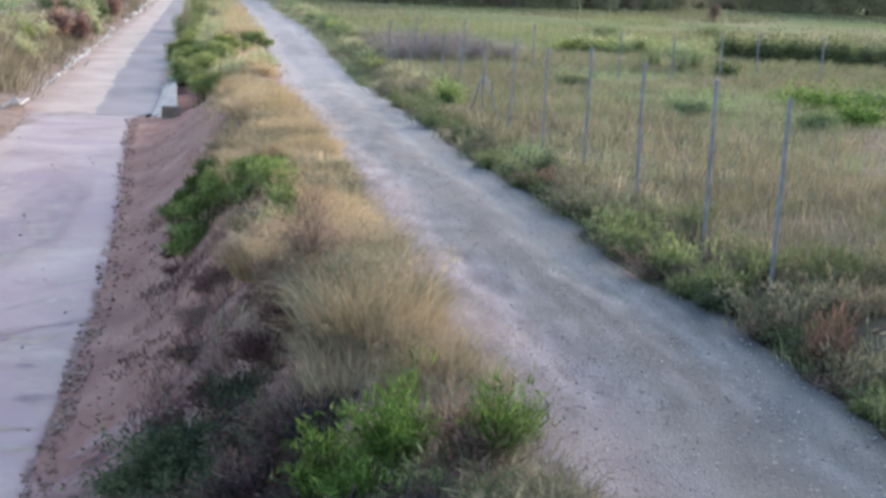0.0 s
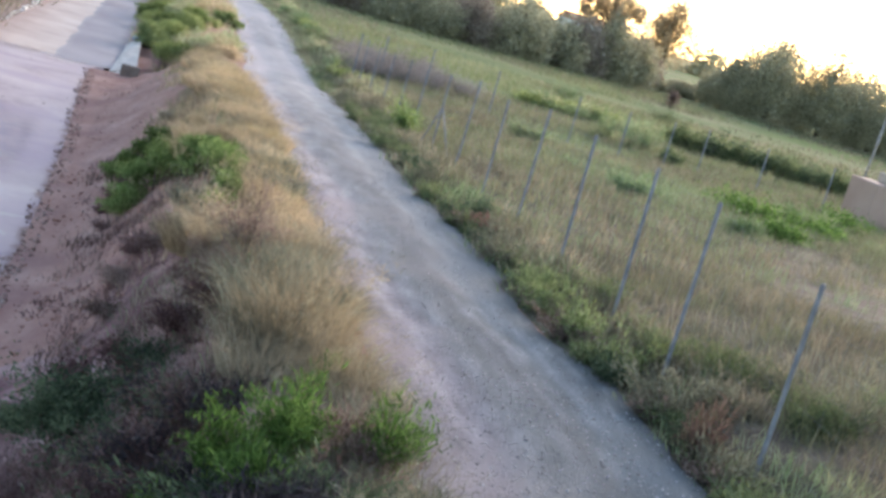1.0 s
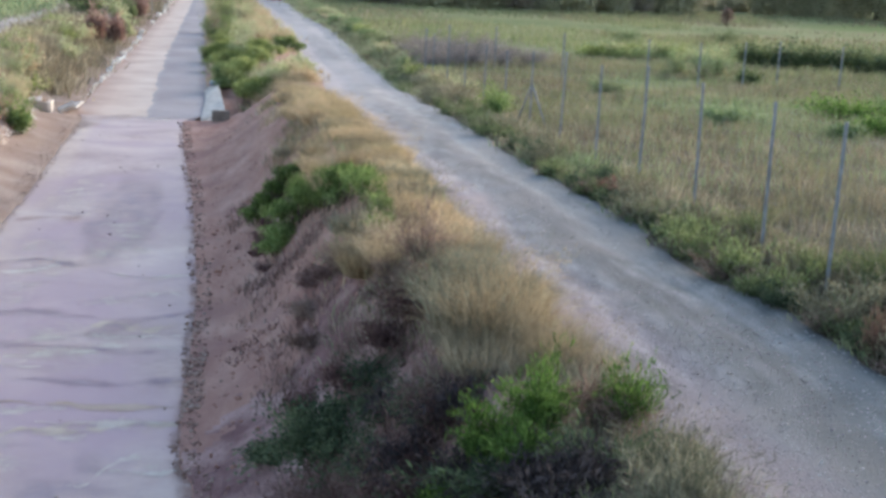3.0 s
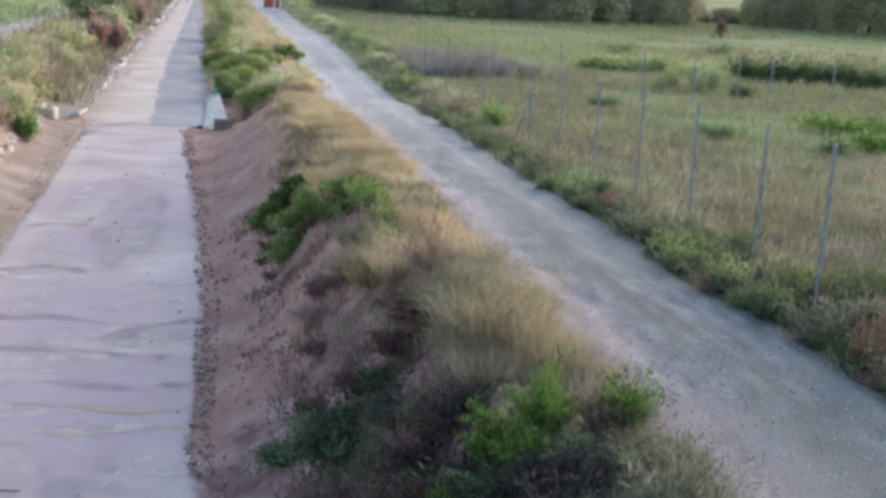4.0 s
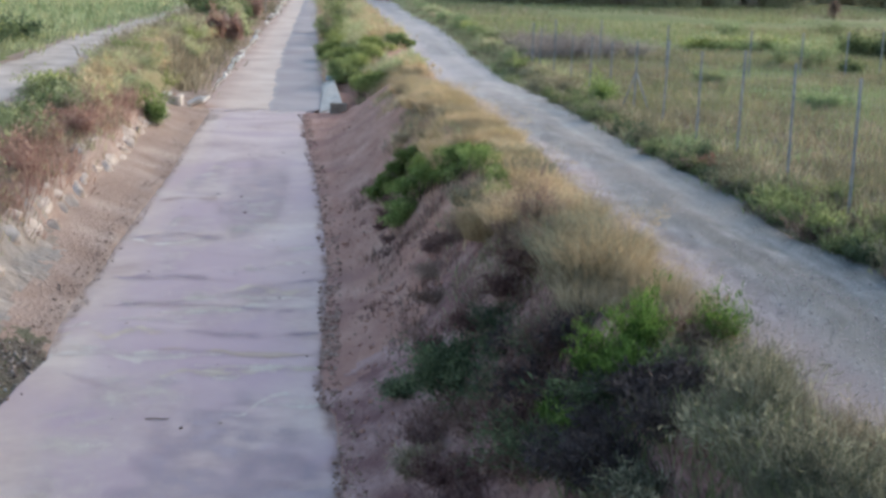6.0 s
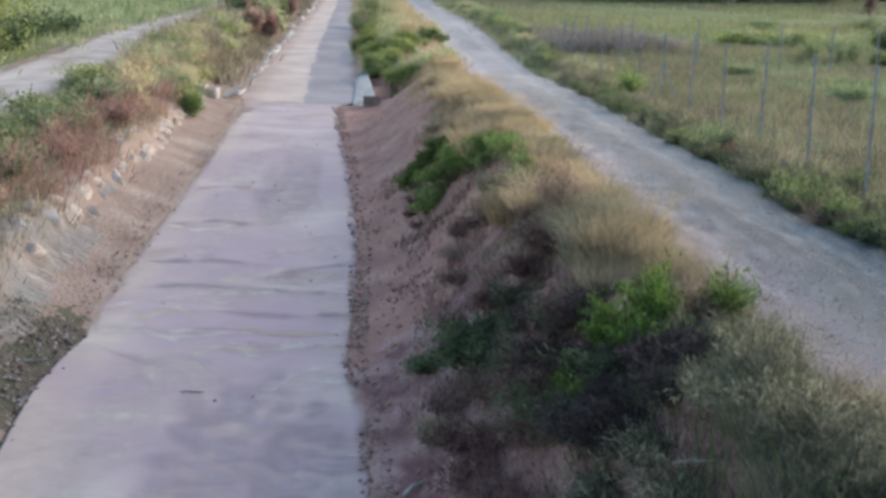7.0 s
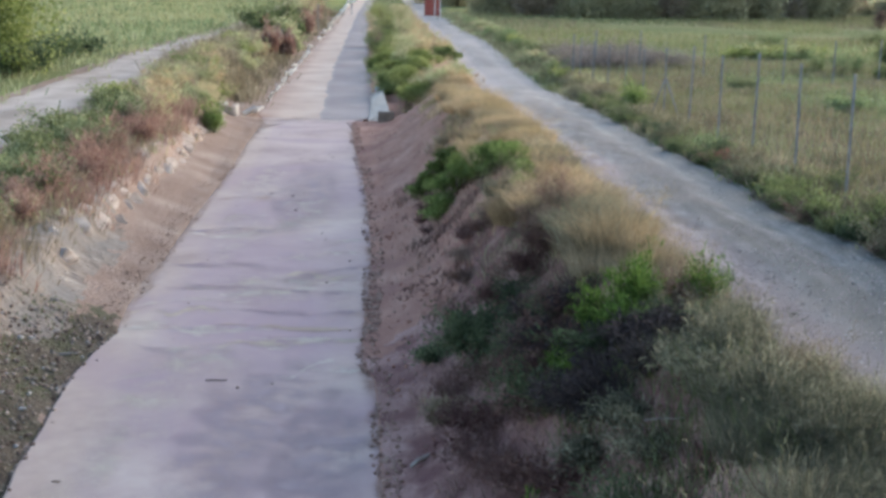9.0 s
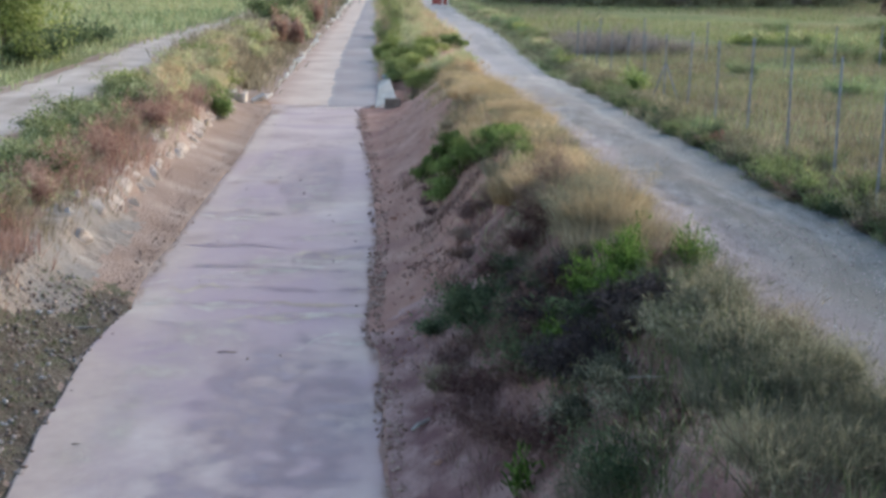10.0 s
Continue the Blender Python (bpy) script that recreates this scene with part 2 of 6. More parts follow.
PLASTER = material("white_plaster", [(0.3, (0.66, 0.64, 0.61)), (0.7, (0.80, 0.79, 0.77))], 1, 12, 0.9, 0.1, 30)
TILES = material("clay_roof", [(0.3, (0.33, 0.15, 0.09)), (0.7, (0.45, 0.24, 0.15))], 2, 20, 0.9, 0.4, 20)
DARKGLASS = material("dark_window_pane", [(0.3, (0.03, 0.035, 0.04)), (0.7, (0.06, 0.065, 0.07))], 2, 20, 0.15, 0, 20, spec=0.5)


def dusty(c, f=0.16):
    """A plant colour with a little dusty grey in it."""
    g = 0.3 * c[0] + 0.6 * c[1] + 0.1 * c[2]
    return tuple(v * (1 - f) + g * f for v in c)


def plant(name, dark, mid, light, island=0.7, tl=0.45, scale=0.6, patch=None):
    return material(name, [(0.15, dusty(dark)), (0.5, dusty(mid)), (0.85, dusty(light))], scale, 8, 0.75, 0, island=island, spec=0.2, through_light=tl, second=patch, second_scale=1.1, second_at=(0.46, 0.62))


STRAW = plant("straw_grass", (0.21, 0.17, 0.10), (0.385, 0.32, 0.20), (0.57, 0.50, 0.34), patch=(0.2, 0.18, 0.12))
GOLD = plant("golden_grass", (0.42, 0.30, 0.155), (0.67, 0.505, 0.275), (0.83, 0.68, 0.42), patch=(0.47, 0.38, 0.21))
GREYGRASS = plant("grey_dry_weeds", (0.13, 0.108, 0.075), (0.26, 0.225, 0.155), (0.42, 0.375, 0.27))
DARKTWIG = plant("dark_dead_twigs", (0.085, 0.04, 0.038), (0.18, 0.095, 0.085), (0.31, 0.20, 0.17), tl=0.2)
REDTWIG = plant("dark_reddish_dead_weeds", (0.10, 0.045, 0.043), (0.20, 0.105, 0.098), (0.32, 0.20, 0.175), tl=0.2)
RUSSET = plant("russet_meadow_grass", (0.175, 0.135, 0.082), (0.31, 0.25, 0.152), (0.44, 0.365, 0.235), patch=(0.215, 0.23, 0.115))
MEADOWGREY = plant("grey_green_meadow_weeds", (0.115, 0.115, 0.07), (0.21, 0.212, 0.13), (0.33, 0.33, 0.215))
BROWNWEED = plant("brown_dry_weeds", (0.145, 0.09, 0.073), (0.285, 0.19, 0.15), (0.43, 0.315, 0.25))
RIDGEGREEN = plant("ridge_shrub_leaves", (0.125, 0.175, 0.045), (0.265, 0.34, 0.10), (0.45, 0.52, 0.19))
FARMEADOW = plant("yellow_green_meadow", (0.16, 0.20, 0.07), (0.265, 0.31, 0.115), (0.37, 0.40, 0.18), patch=(0.34, 0.315, 0.18))
GREYBRUSH = plant("lilac_grey_brushwood", (0.21, 0.165, 0.155), (0.35, 0.285, 0.262), (0.48, 0.41, 0.37), tl=0.2)
# near-black leaf colour that paints the shade of the hollow
HOLLOWSHADE = plant("hollow_shade_weeds", (0.03, 0.024, 0.028), (0.06, 0.048, 0.052), (0.12, 0.095, 0.095), tl=0.1)
GREENGRASS = plant("green_grass", (0.12, 0.19, 0.065), (0.225, 0.335, 0.125), (0.38, 0.48, 0.24), patch=(0.33, 0.36, 0.20))
FRESH = plant("fresh_green_leaves", (0.05, 0.11, 0.012), (0.13, 0.255, 0.03), (0.26, 0.42, 0.065))
BROOM = plant("broom_shrub_leaves", (0.07, 0.12, 0.022), (0.18, 0.285, 0.055), (0.38, 0.50, 0.14))
NEARWEED = plant("dull_grey_green_weeds", (0.07, 0.08, 0.053), (0.185, 0.195, 0.13), (0.42, 0.415, 0.285))
OLIVE = plant("olive_leaves", (0.07, 0.105, 0.035), (0.16, 0.21, 0.075), (0.28, 0.34, 0.14))
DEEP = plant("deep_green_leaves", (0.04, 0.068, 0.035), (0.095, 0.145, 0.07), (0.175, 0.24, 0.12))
BLUEGREEN = plant("dusty_bramble_leaves", (0.135, 0.168, 0.065), (0.265, 0.32, 0.13), (0.43, 0.48, 0.24))
RUST = plant("rusty_dry_weeds", (0.27, 0.135, 0.10), (0.44, 0.265, 0.205), (0.60, 0.42, 0.32))
RUSTDARK = plant("dark_rusty_grass", (0.11, 0.06, 0.042), (0.19, 0.11, 0.078), (0.29, 0.19, 0.135))
CRIMSON = plant("crimson_weed_leaves", (0.14, 0.05, 0.045), (0.25, 0.11, 0.09), (0.36, 0.22, 0.16))
PUFF = plant("pale_golden_wisps", (0.22, 0.155, 0.08), (0.45, 0.34, 0.18), (0.65, 0.515, 0.30))
WISP = plant("grey_straw_wisps", (0.10, 0.11, 0.07), (0.235, 0.25, 0.165), (0.43, 0.435, 0.30))
BANKWEED = plant("pale_bank_weeds", (0.28, 0.33, 0.13), (0.47, 0.53, 0.24), (0.66, 0.69, 0.38), patch=(0.60, 0.52, 0.33))
SUNLEAF = plant("yellow_green_leaves", (0.14, 0.19, 0.03), (0.30, 0.37, 0.08), (0.48, 0.52, 0.17))


PALEFIELD = plant("pale_field_grass", (0.24, 0.30, 0.12), (0.39, 0.45, 0.20), (0.54, 0.59, 0.32), patch=(0.47, 0.45, 0.25))
# distance haze is mixed into these two far leaf colours
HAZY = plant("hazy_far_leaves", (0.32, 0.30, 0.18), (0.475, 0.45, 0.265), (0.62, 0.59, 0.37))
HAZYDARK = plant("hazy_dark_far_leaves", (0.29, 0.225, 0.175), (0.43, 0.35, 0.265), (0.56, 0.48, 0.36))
AUTUMN = plant("thin_rusty_tree_leaves", (0.42, 0.31, 0.17), (0.60, 0.46, 0.26), (0.74, 0.61, 0.38), tl=0.8)


# ---- noise and mesh helpers ----
def hash01(i, j, seed):
    v = np.sin(i * 127.1 + j * 311.7 + seed * 74.7) * 43758.5453
    return v - np.floor(v)


def value_noise(x, y, seed=0):
    i, j = np.floor(x), np.floor(y)
    u, v = x - i, y - j
    u, v = u * u * (3 - 2 * u), v * v * (3 - 2 * v)
    a, b = hash01(i, j, seed), hash01(i + 1, j, seed)
    c, d = hash01(i, j + 1, seed), hash01(i + 1, j + 1, seed)
    return (a + (b - a) * u) * (1 - v) + (c + (d - c) * u) * v


def fbm(x, y, seed=0, octaves=3):
    s, a, f = 0, 0.5, 1.0
    for o in range(octaves):
        s, a, f = s + a * value_noise(x * f, y * f, seed + o), a / 2, f * 2.03
    return s / (1 - 0.5 ** octaves) - 0.5


def mesh_of(name, verts, faces, mat, smooth=False):
    """A mesh from arrays: verts (n, 3); faces a list of arrays (m, corners)."""
    me = bpy.data.meshes.new(name)
    verts = np.asarray(verts, dtype=np.float32)
    faces = [np.asarray(f, dtype=np.int32) for f in faces if len(f)]
    me.vertices.add(len(verts))
    me.vertices.foreach_set("co", verts.ravel())
    loops = np.concatenate([f.ravel() for f in faces])
    sizes = np.concatenate([np.full(len(f), f.shape[1], dtype=np.int32) for f in faces])
    starts = np.concatenate([[0], np.cumsum(sizes)[:-1]]).astype(np.int32)
    me.loops.add(len(loops))
    me.loops.foreach_set("vertex_index", loops)
    me.polygons.add(len(sizes))
    me.polygons.foreach_set("loop_start", starts)
    me.polygons.foreach_set("loop_total", sizes)
    if smooth:
        me.polygons.foreach_set("use_smooth", np.ones(len(sizes), dtype=bool))
    me.materials.append(mat)
    me.update(calc_edges=True)
    me.validate()
    return me


def grid_mesh(name, P, mat, smooth=True):
    """A sheet from an array of points (rows, columns, 3)."""
    r, c = P.shape[:2]
    i = np.arange(r * c).reshape(r, c)
    q = np.stack([i[:-1, :-1], i[:-1, 1:], i[1:, 1:], i[1:, :-1]], -1).reshape(-1, 4)
    return mesh_of(name, P.reshape(-1, 3), [q], mat, smooth)


def part(name, bm, mat, parent, label=""):
    me = bpy.data.meshes.new(name)
    bm.to_mesh(me)
    bm.free()
    me.materials.append(mat)
    ob = new(name, me)
    ob.parent = parent
    if label:
        ob["label"] = label
    return ob


def part_me(name, me, parent, label=""):
    ob = new(name, me)
    ob.parent = parent
    if label:
        ob["label"] = label
    return ob


def block(sx, sy, sz, bevel=0.02, m=None):
    bm = bmesh.new()
    bmesh.ops.create_cube(bm, size=1, matrix=Matrix.Diagonal((sx, sy, sz, 1)))
    if bevel:
        bmesh.ops.bevel(bm, geom=list(bm.edges), offset=bevel, segments=2, affect="EDGES", profile=0.6)
    if m is not None:
        bm.transform(m)
    return bm


def tube_arrays(points, radii, sides=6):
    """A tapered tube along points, as arrays."""
    points = np.asarray(points, dtype=float)
    n = len(points)
    d = np.gradient(points, axis=0)
    d /= np.linalg.norm(d, axis=1)[:, None] + 1e-9
    up = np.where(np.abs(d[:, 2:3]) > 0.9, [[1.0, 0, 0]], [[0, 0, 1.0]])
    a = np.cross(d, up)
    a /= np.linalg.norm(a, axis=1)[:, None] + 1e-9
    b = np.cross(d, a)
    ang = np.linspace(0, 2 * np.pi, sides, endpoint=False)
    ring = points[:, None] + np.asarray(radii)[:, None, None] * (a[:, None] * np.cos(ang)[None, :, None] + b[:, None] * np.sin(ang)[None, :, None])
    i = np.arange(n * sides).reshape(n, sides)
    q = np.stack([i[:-1], np.roll(i[:-1], -1, 1), np.roll(i[1:], -1, 1), i[1:]], -1).reshape(-1, 4)
    return ring.reshape(-1, 3), q, np.concatenate([i[0][::-1], i[-1]]).reshape(2, sides)


def tubes_mesh(name, runs, mat, sides=6):
    V, Q, C, o = [], [], [], 0
    for pts, rad in runs:
        v, q, c = tube_arrays(pts, rad, sides)
        V.append(v), Q.append(q + o), C.append(c + o)
        o += len(v)
    return mesh_of(name, np.concatenate(V), [np.concatenate(Q), np.concatenate(C)], mat, True)


# ---- the plan: edges along y ----
def along(*pairs):
    ys, xs = zip(*pairs)
    return lambda y: np.interp(y, ys, xs)


lane_l = along((-30, -3.9), (-5, -4.6), (5, -5.3), (8.5, -5.68), (10.3, -5.88), (12, -6.05), (13.5, -6.08), (14.8, -6.0), (16, -6.16), (17.8, -6.31), (20, -6.34), (23, -6.49), (26, -6.6), (30, -6.75), (36.3, -7.12), (42.4, -7.4), (44, -7.85), (50, -8.1), (62, -8.65), (75, -9.2), (100, -10.2), (140, -12.0), (400, -22))
lane_r = along((-30, -0.2), (-5, -0.75), (5, -1.3), (7.5, -1.47), (8.7, -1.57), (9.9, -1.65), (11.4, -1.75), (12.7, -1.87), (13.2, -2.05), (14.6, -2.12), (17.2, -2.2), (20.6, -2.32), (23.4, -2.52), (27.4, -2.82), (30.8, -3.12), (33.6, -3.42), (37, -3.74), (39.7, -3.97), (42.2, -4.15), (42.9, -4.1), (43.6, -3.4), (44, -3.35), (67, -4.83), (111, -7.3), (140, -9.0), (400, -18))
asph_l = along((43, -5.45), (66.5, -6.8), (101, -8.4), (140, -10.2), (400, -19.6))
grav_l = along((-30, 4.2), (0, 3.05), (4, 2.7), (6.5, 2.38), (8.5, 2.12), (12, 2.0), (17, 1.68), (24, 1.22), (36, 0.45), (48, 0.4), (57, 0.05), (100, -1.95), (137, -4.5), (400, -16))
grav_r = along((-30, 7.2), (0, 5.7), (6, 5.3), (10, 4.98), (15, 4.4), (20, 3.9), (27, 3.45), (41, 3.2), (55, 3.1), (69, 2.65), (82, 2.3), (101, 0.8), (130, -1.1), (400, -13))
side_l = along((-30, -11.5), (10, -13.6), (36, -14.8), (43, -15.05), (58, -15.65), (77, -15.8), (90, -16.0), (140, -19), (400, -30))
side_r = along((-30, -8.6), (10, -11.0), (28, -11.8), (35, -12.2), (50, -12.9), (89, -14.4), (140, -17), (400, -28))
road_z = along((-30, 2.1), (20, 2.1), (31, 1.85), (46, 1.1), (60, 0.8), (100, 0.6), (400, 0.6))
left_z = along((-30, 1.15), (20, 1.1), (60, 1.2), (100, 0.9), (160, 0.7), (400, 0.6))
field_z = along((-30, 2.3), (14, 2.32), (21, 2.2), (29, 1.9), (46, 1.45), (70, 1.1), (110, 0.8), (400, 0.7))


def ground_z(x, y, rough=True):
    """The height of the ground sheet."""
    x, y = np.asarray(x, float), np.asarray(y, float)
    ll, lr, gl, gr, sl, sr = lane_l(y), lane_r(y), grav_l(y), grav_r(y), side_l(y), side_r(y)
    rz, lz, fz = road_z(y), left_z(y), field_z(y)
    near = np.clip((43.0 - y) / 5, 0, 1)            # the cutting ends at the culvert
    one = np.ones_like(y)
    w = np.maximum(gl - lr, 1.5)
    e = np.clip((y - 36) / 5, 0, 1) * np.clip((48 - y) / 3, 0, 1)      # the foot of the slope draws back towards the culvert
    ks = [-3000 * one, sl - 6, sl - 0.5, sl, sr, sr + 0.5, ll - 2.4, ll - 1.55, ll - 1.2, ll - 0.5, ll - 0.02, ll + 0.2, lr - 0.35, lr + 0.02, lr + (0.12 + 0.16 * e) * w, lr + (0.32 + 0.1 * e) * w, lr + (0.52 + 0.06 * e) * w,
          lr + 0.70 * w, gl - 0.45, gl + 0.4, gr - 0.4, gr + 0.45, gr + 1.0, gr + 4, 3000 * one]
    crest = rz + 0.12
    drop = 0.06 * np.clip((14.8 - y) / 1.2, 0, 1)    # the slab stands proud of the rubble here
    zs = [lz - 0.3, lz - 0.05, lz, lz + 0.03, lz + 0.03, lz + 0.05, 0.35 + 0.6 * lz, (0.35 + 0.5 * near) * one, 0.14 + 0.26 * np.clip((46 - y) / 8, 0, 1), 0.06 + 0.07 * np.clip((46 - y) / 8, 0, 1) - 0.6 * drop, 0.01 * one - drop, -0.16 * one, -0.16 * one, 0.01 * one,
          0.10 + 0 * y, 0.24 * crest, 0.62 * crest, 0.95 * crest, rz + 0.05, rz - 0.06, rz - 0.06, rz - 0.03, fz, fz + 0.05, fz - 0.3]
    z = np.full(np.broadcast(x, y).shape, 0.0) + zs[0]
    for i in range(len(ks) - 1):
        a, b = np.broadcast_to(ks[i], z.shape), np.broadcast_to(ks[i + 1], z.shape)
        f = np.clip((x - a) / np.maximum(b - a, 1e-6), 0, 1)
        z = np.where(x >= a, zs[i] + (zs[i + 1] - zs[i]) * f, z)
    hollow = (y > 42.35) & (y < 51.0) & (x > lr - 0.1) & (x < lr + 1.5)      # the mouth of the culvert
    z = np.where(hollow, np.minimum(z, -0.12), z)
    if rough:
        paved = ((x > ll - 0.1) & (x < lr + 0.1)) | ((x > gl - 0.1) & (x < gr + 0.1)) | ((x > sl) & (x < sr))
        bank = np.where((x > ll - 2.6) & (x < lr), 1.0, np.where((x > lr) & (x < lr + 0.6 * w), 0.16 + 0.3 * np.clip((14 - y) / 3, 0, 1), np.where(x < gl, 1.0, 0.4)))
        z = z + np.where(paved, 0, bank * (0.11 * fbm(x * 0.8, y * 0.8, 3, 2) + 0.012 * fbm(x * 3.1, y * 2.7, 9, 2) + 0.035 * np.clip((26 - y) / 6, 0.15, 1) * fbm(x * 6.3, y * 6.9, 14, 3)))
    return z


# ---- ground ----
ys = np.concatenate([np.arange(-14, 4, 0.25), np.arange(4, 24, 0.13), np.arange(24, 62, 0.3), np.geomspace(62, 2500, 90)])


def columns(y):
    ll, lr, gl, gr = lane_l(y), lane_r(y), grav_l(y), grav_r(y)
    pieces = [-16 - np.geomspace(2984, 0.5, 22), np.linspace(-16, ll - 3, 16), np.linspace(ll - 2.8, ll - 0.02, 34), np.linspace(ll + 0.2, lr - 0.35, 4), np.linspace(lr + 0.02, gl - 0.02, 44),
              np.linspace(gl + 0.1, gr - 0.1, 8), np.linspace(gr, gr + 1.4, 8), np.linspace(gr + 1.7, 22, 30), 22 + np.geomspace(0.8, 2978, 22)]
    return np.concatenate(pieces)


gx = np.stack([columns(y) for y in ys])
gy = np.repeat(ys[:, None], gx.shape[1], 1)
ground_me = grid_mesh("ground", np.stack([gx, gy, ground_z(gx, gy)], -1), SOIL)
ground_me.materials.append(MEADOW)
ground_me.materials.append(TANEARTH)
ground_me.materials.append(ROCK)
ground_me.materials.append(DARKDIRT)
ground_me.materials.append(PURPLESOIL)
centre = 0.25 * (gx[:-1, :-1] + gx[1:, 1:]) * 2
cy = 0.5 * (gy[:-1, :-1] + gy[1:, 1:])
far_field = ((centre > grav_r(cy) + np.where(cy > 42, 0.4, 1.2)) & (cy > 30)) | (centre < side_l(cy) - 0.6) | (cy > 130) | (np.abs(centre) > 40)
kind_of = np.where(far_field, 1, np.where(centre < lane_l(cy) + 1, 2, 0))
wob = 2.4 * fbm(centre * 1.3, cy * 1.3, 61) + 2.2 * fbm(centre * 7, cy * 5, 62)
aside = lane_l(cy) - centre + 0.5 * fbm(centre * 3, cy * 2, 63)
kind_of = np.where((aside > 0) & (aside < 2.6) & (cy + wob + 0.9 * aside < 15.6), 4, kind_of)          # dark rubble
kind_of = np.where((aside > 0.75) & (aside < 2.1) & (cy + 0.6 * wob > 12.2 + 1.2 * (2.1 - aside)) & (cy + wob < 20.5 + 2.5 * (aside - 0.9)), 3, kind_of)   # the cut face
inward = centre - lane_r(cy)
kind_of = np.where((centre > grav_r(cy) - 0.15) & (kind_of == 0), 4, kind_of)                                          # dull earth under the meadow
kind_of = np.where((inward > 0) & (centre < grav_l(cy)) & (cy + 1.2 * wob - 2.2 * inward < 12.5), 5, kind_of)      # darker soil of the near slope, its purple shade put into the colour
ground_me.polygons.foreach_set("material_index", kind_of.astype(np.int32).ravel())
ground = tagged(new("ground", ground_me), "bare reddish soil banks and dry meadow beside the roads", "ground", kind="structure")


def strip(name, left, right, height, y0, y1, step, cols, mat, label, relief=0.0, edge=0.15, thick=0.14, crown=0.0, ruts=0.0, skirt=True, drift=0.0):
    """A road surface between two edges, with worn edges and a skirt."""
    y = np.arange(y0, y1 + step, step)
    u = np.concatenate([[0, 0.007], np.linspace(0.03, 0.97, cols - 4), [0.993, 1]])
    l = left(y) + edge * 2 * fbm(y * 0.7, y * 0 + 3.3, 21) + edge * 0.8 * fbm(y * 3, y * 0 + 1.3, 22)
    r = right(y) + edge * 2 * fbm(y * 0.7, y * 0 + 9.3, 23) + edge * 0.8 * fbm(y * 3, y * 0 + 5.3, 24)
    X = l[:, None] + (r - l)[:, None] * u
    Y = np.repeat(y[:, None], len(u), 1)
    Z = height(y)[:, None] + relief * (fbm(X * 1.1, Y * 0.5, 5) + 0.5 * fbm(X * 6, Y * 6, 6)) + crown * (1 - (2 * u - 1) ** 2)
    Z = Z - ruts * (np.exp(-((u - 0.27) / 0.09) ** 2) + np.exp(-((u - 0.73) / 0.09) ** 2))
    if skirt:
        X = np.concatenate([X[:, :1], X, X[:, -1:]], 1)
        Y = np.concatenate([Y[:, :1], Y, Y[:, -1:]], 1)
        Z = np.concatenate([Z[:, :1] - thick, Z, Z[:, -1:] - thick], 1)
    me = grid_mesh(name, np.stack([X, Y, Z], -1), mat, smooth=relief > 0.01)
    U = np.repeat((np.concatenate([u[:1], u, u[-1:]]) if skirt else u)[None], len(y), 0).ravel()
    U = U - drift * np.clip((17 - Y.ravel()) / 8, 0, 1) * np.sin(np.pi * U)      # the ruts lie further over on the near stretch
    me.attributes.new("across", "FLOAT", "POINT").data.foreach_set("value", U.astype(np.float32))
    # paler with distance: grazing haze put into the track's colour
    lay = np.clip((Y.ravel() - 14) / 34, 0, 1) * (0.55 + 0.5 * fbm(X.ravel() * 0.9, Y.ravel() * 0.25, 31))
    me.attributes.new("far_haze", "FLOAT", "POINT").data.foreach_set("value", np.clip(lay, 0, 1).astype(np.float32))
    # near stretch darkened in its colour, following the view's dim edge
    dimming = np.clip((12.5 - Y.ravel()) / 5, 0, 1) * np.clip(0.35 + 0.8 * np.clip(U, 0, 1) + 1.1 * fbm(X.ravel() * 0.8, Y.ravel() * 0.35, 33), 0, 1) * 0.78
    me.attributes.new("edge_dark", "FLOAT", "POINT").data.foreach_set("value", dimming.astype(np.float32))
    return tagged(new(name, me), label, "road", kind="structure")


flat = lambda y: np.zeros_like(y)
strip("concrete_road", lane_l, lane_r, flat, -14, 43.2, 0.2, 20, CONCRETE, "pale lilac-grey concrete road stained with dried mud", 0.0, 0.06, 0.14)
strip("gravel_verge_road", lane_l, lambda y: asph_l(y) + 0.6, lambda y: flat(y) - 0.008, 42.9, 400, 0.8, 10, REDGRIT, "reddish fine gravel strip beside grey asphalt", 0.004, 0.08, 0.2)
strip("asphalt_road", asph_l, lane_r, lambda y: flat(y) + 0.004, 43.0, 400, 0.8, 10, ASPHALT, "worn grey asphalt strip running straight into the distance", 0.004, 0.2, skirt=False)
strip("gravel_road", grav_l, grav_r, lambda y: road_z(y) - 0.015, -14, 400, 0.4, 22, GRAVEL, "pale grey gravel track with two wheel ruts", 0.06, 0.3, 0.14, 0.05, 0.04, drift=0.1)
strip("side_road", side_l, side_r, lambda y: left_z(y) + 0.05, -14, 400, 0.5, 12, PALEDIRT, "narrow pale dirt track beside the green field", 0.04, 0.25, 0.14, 0.04, 0.03)


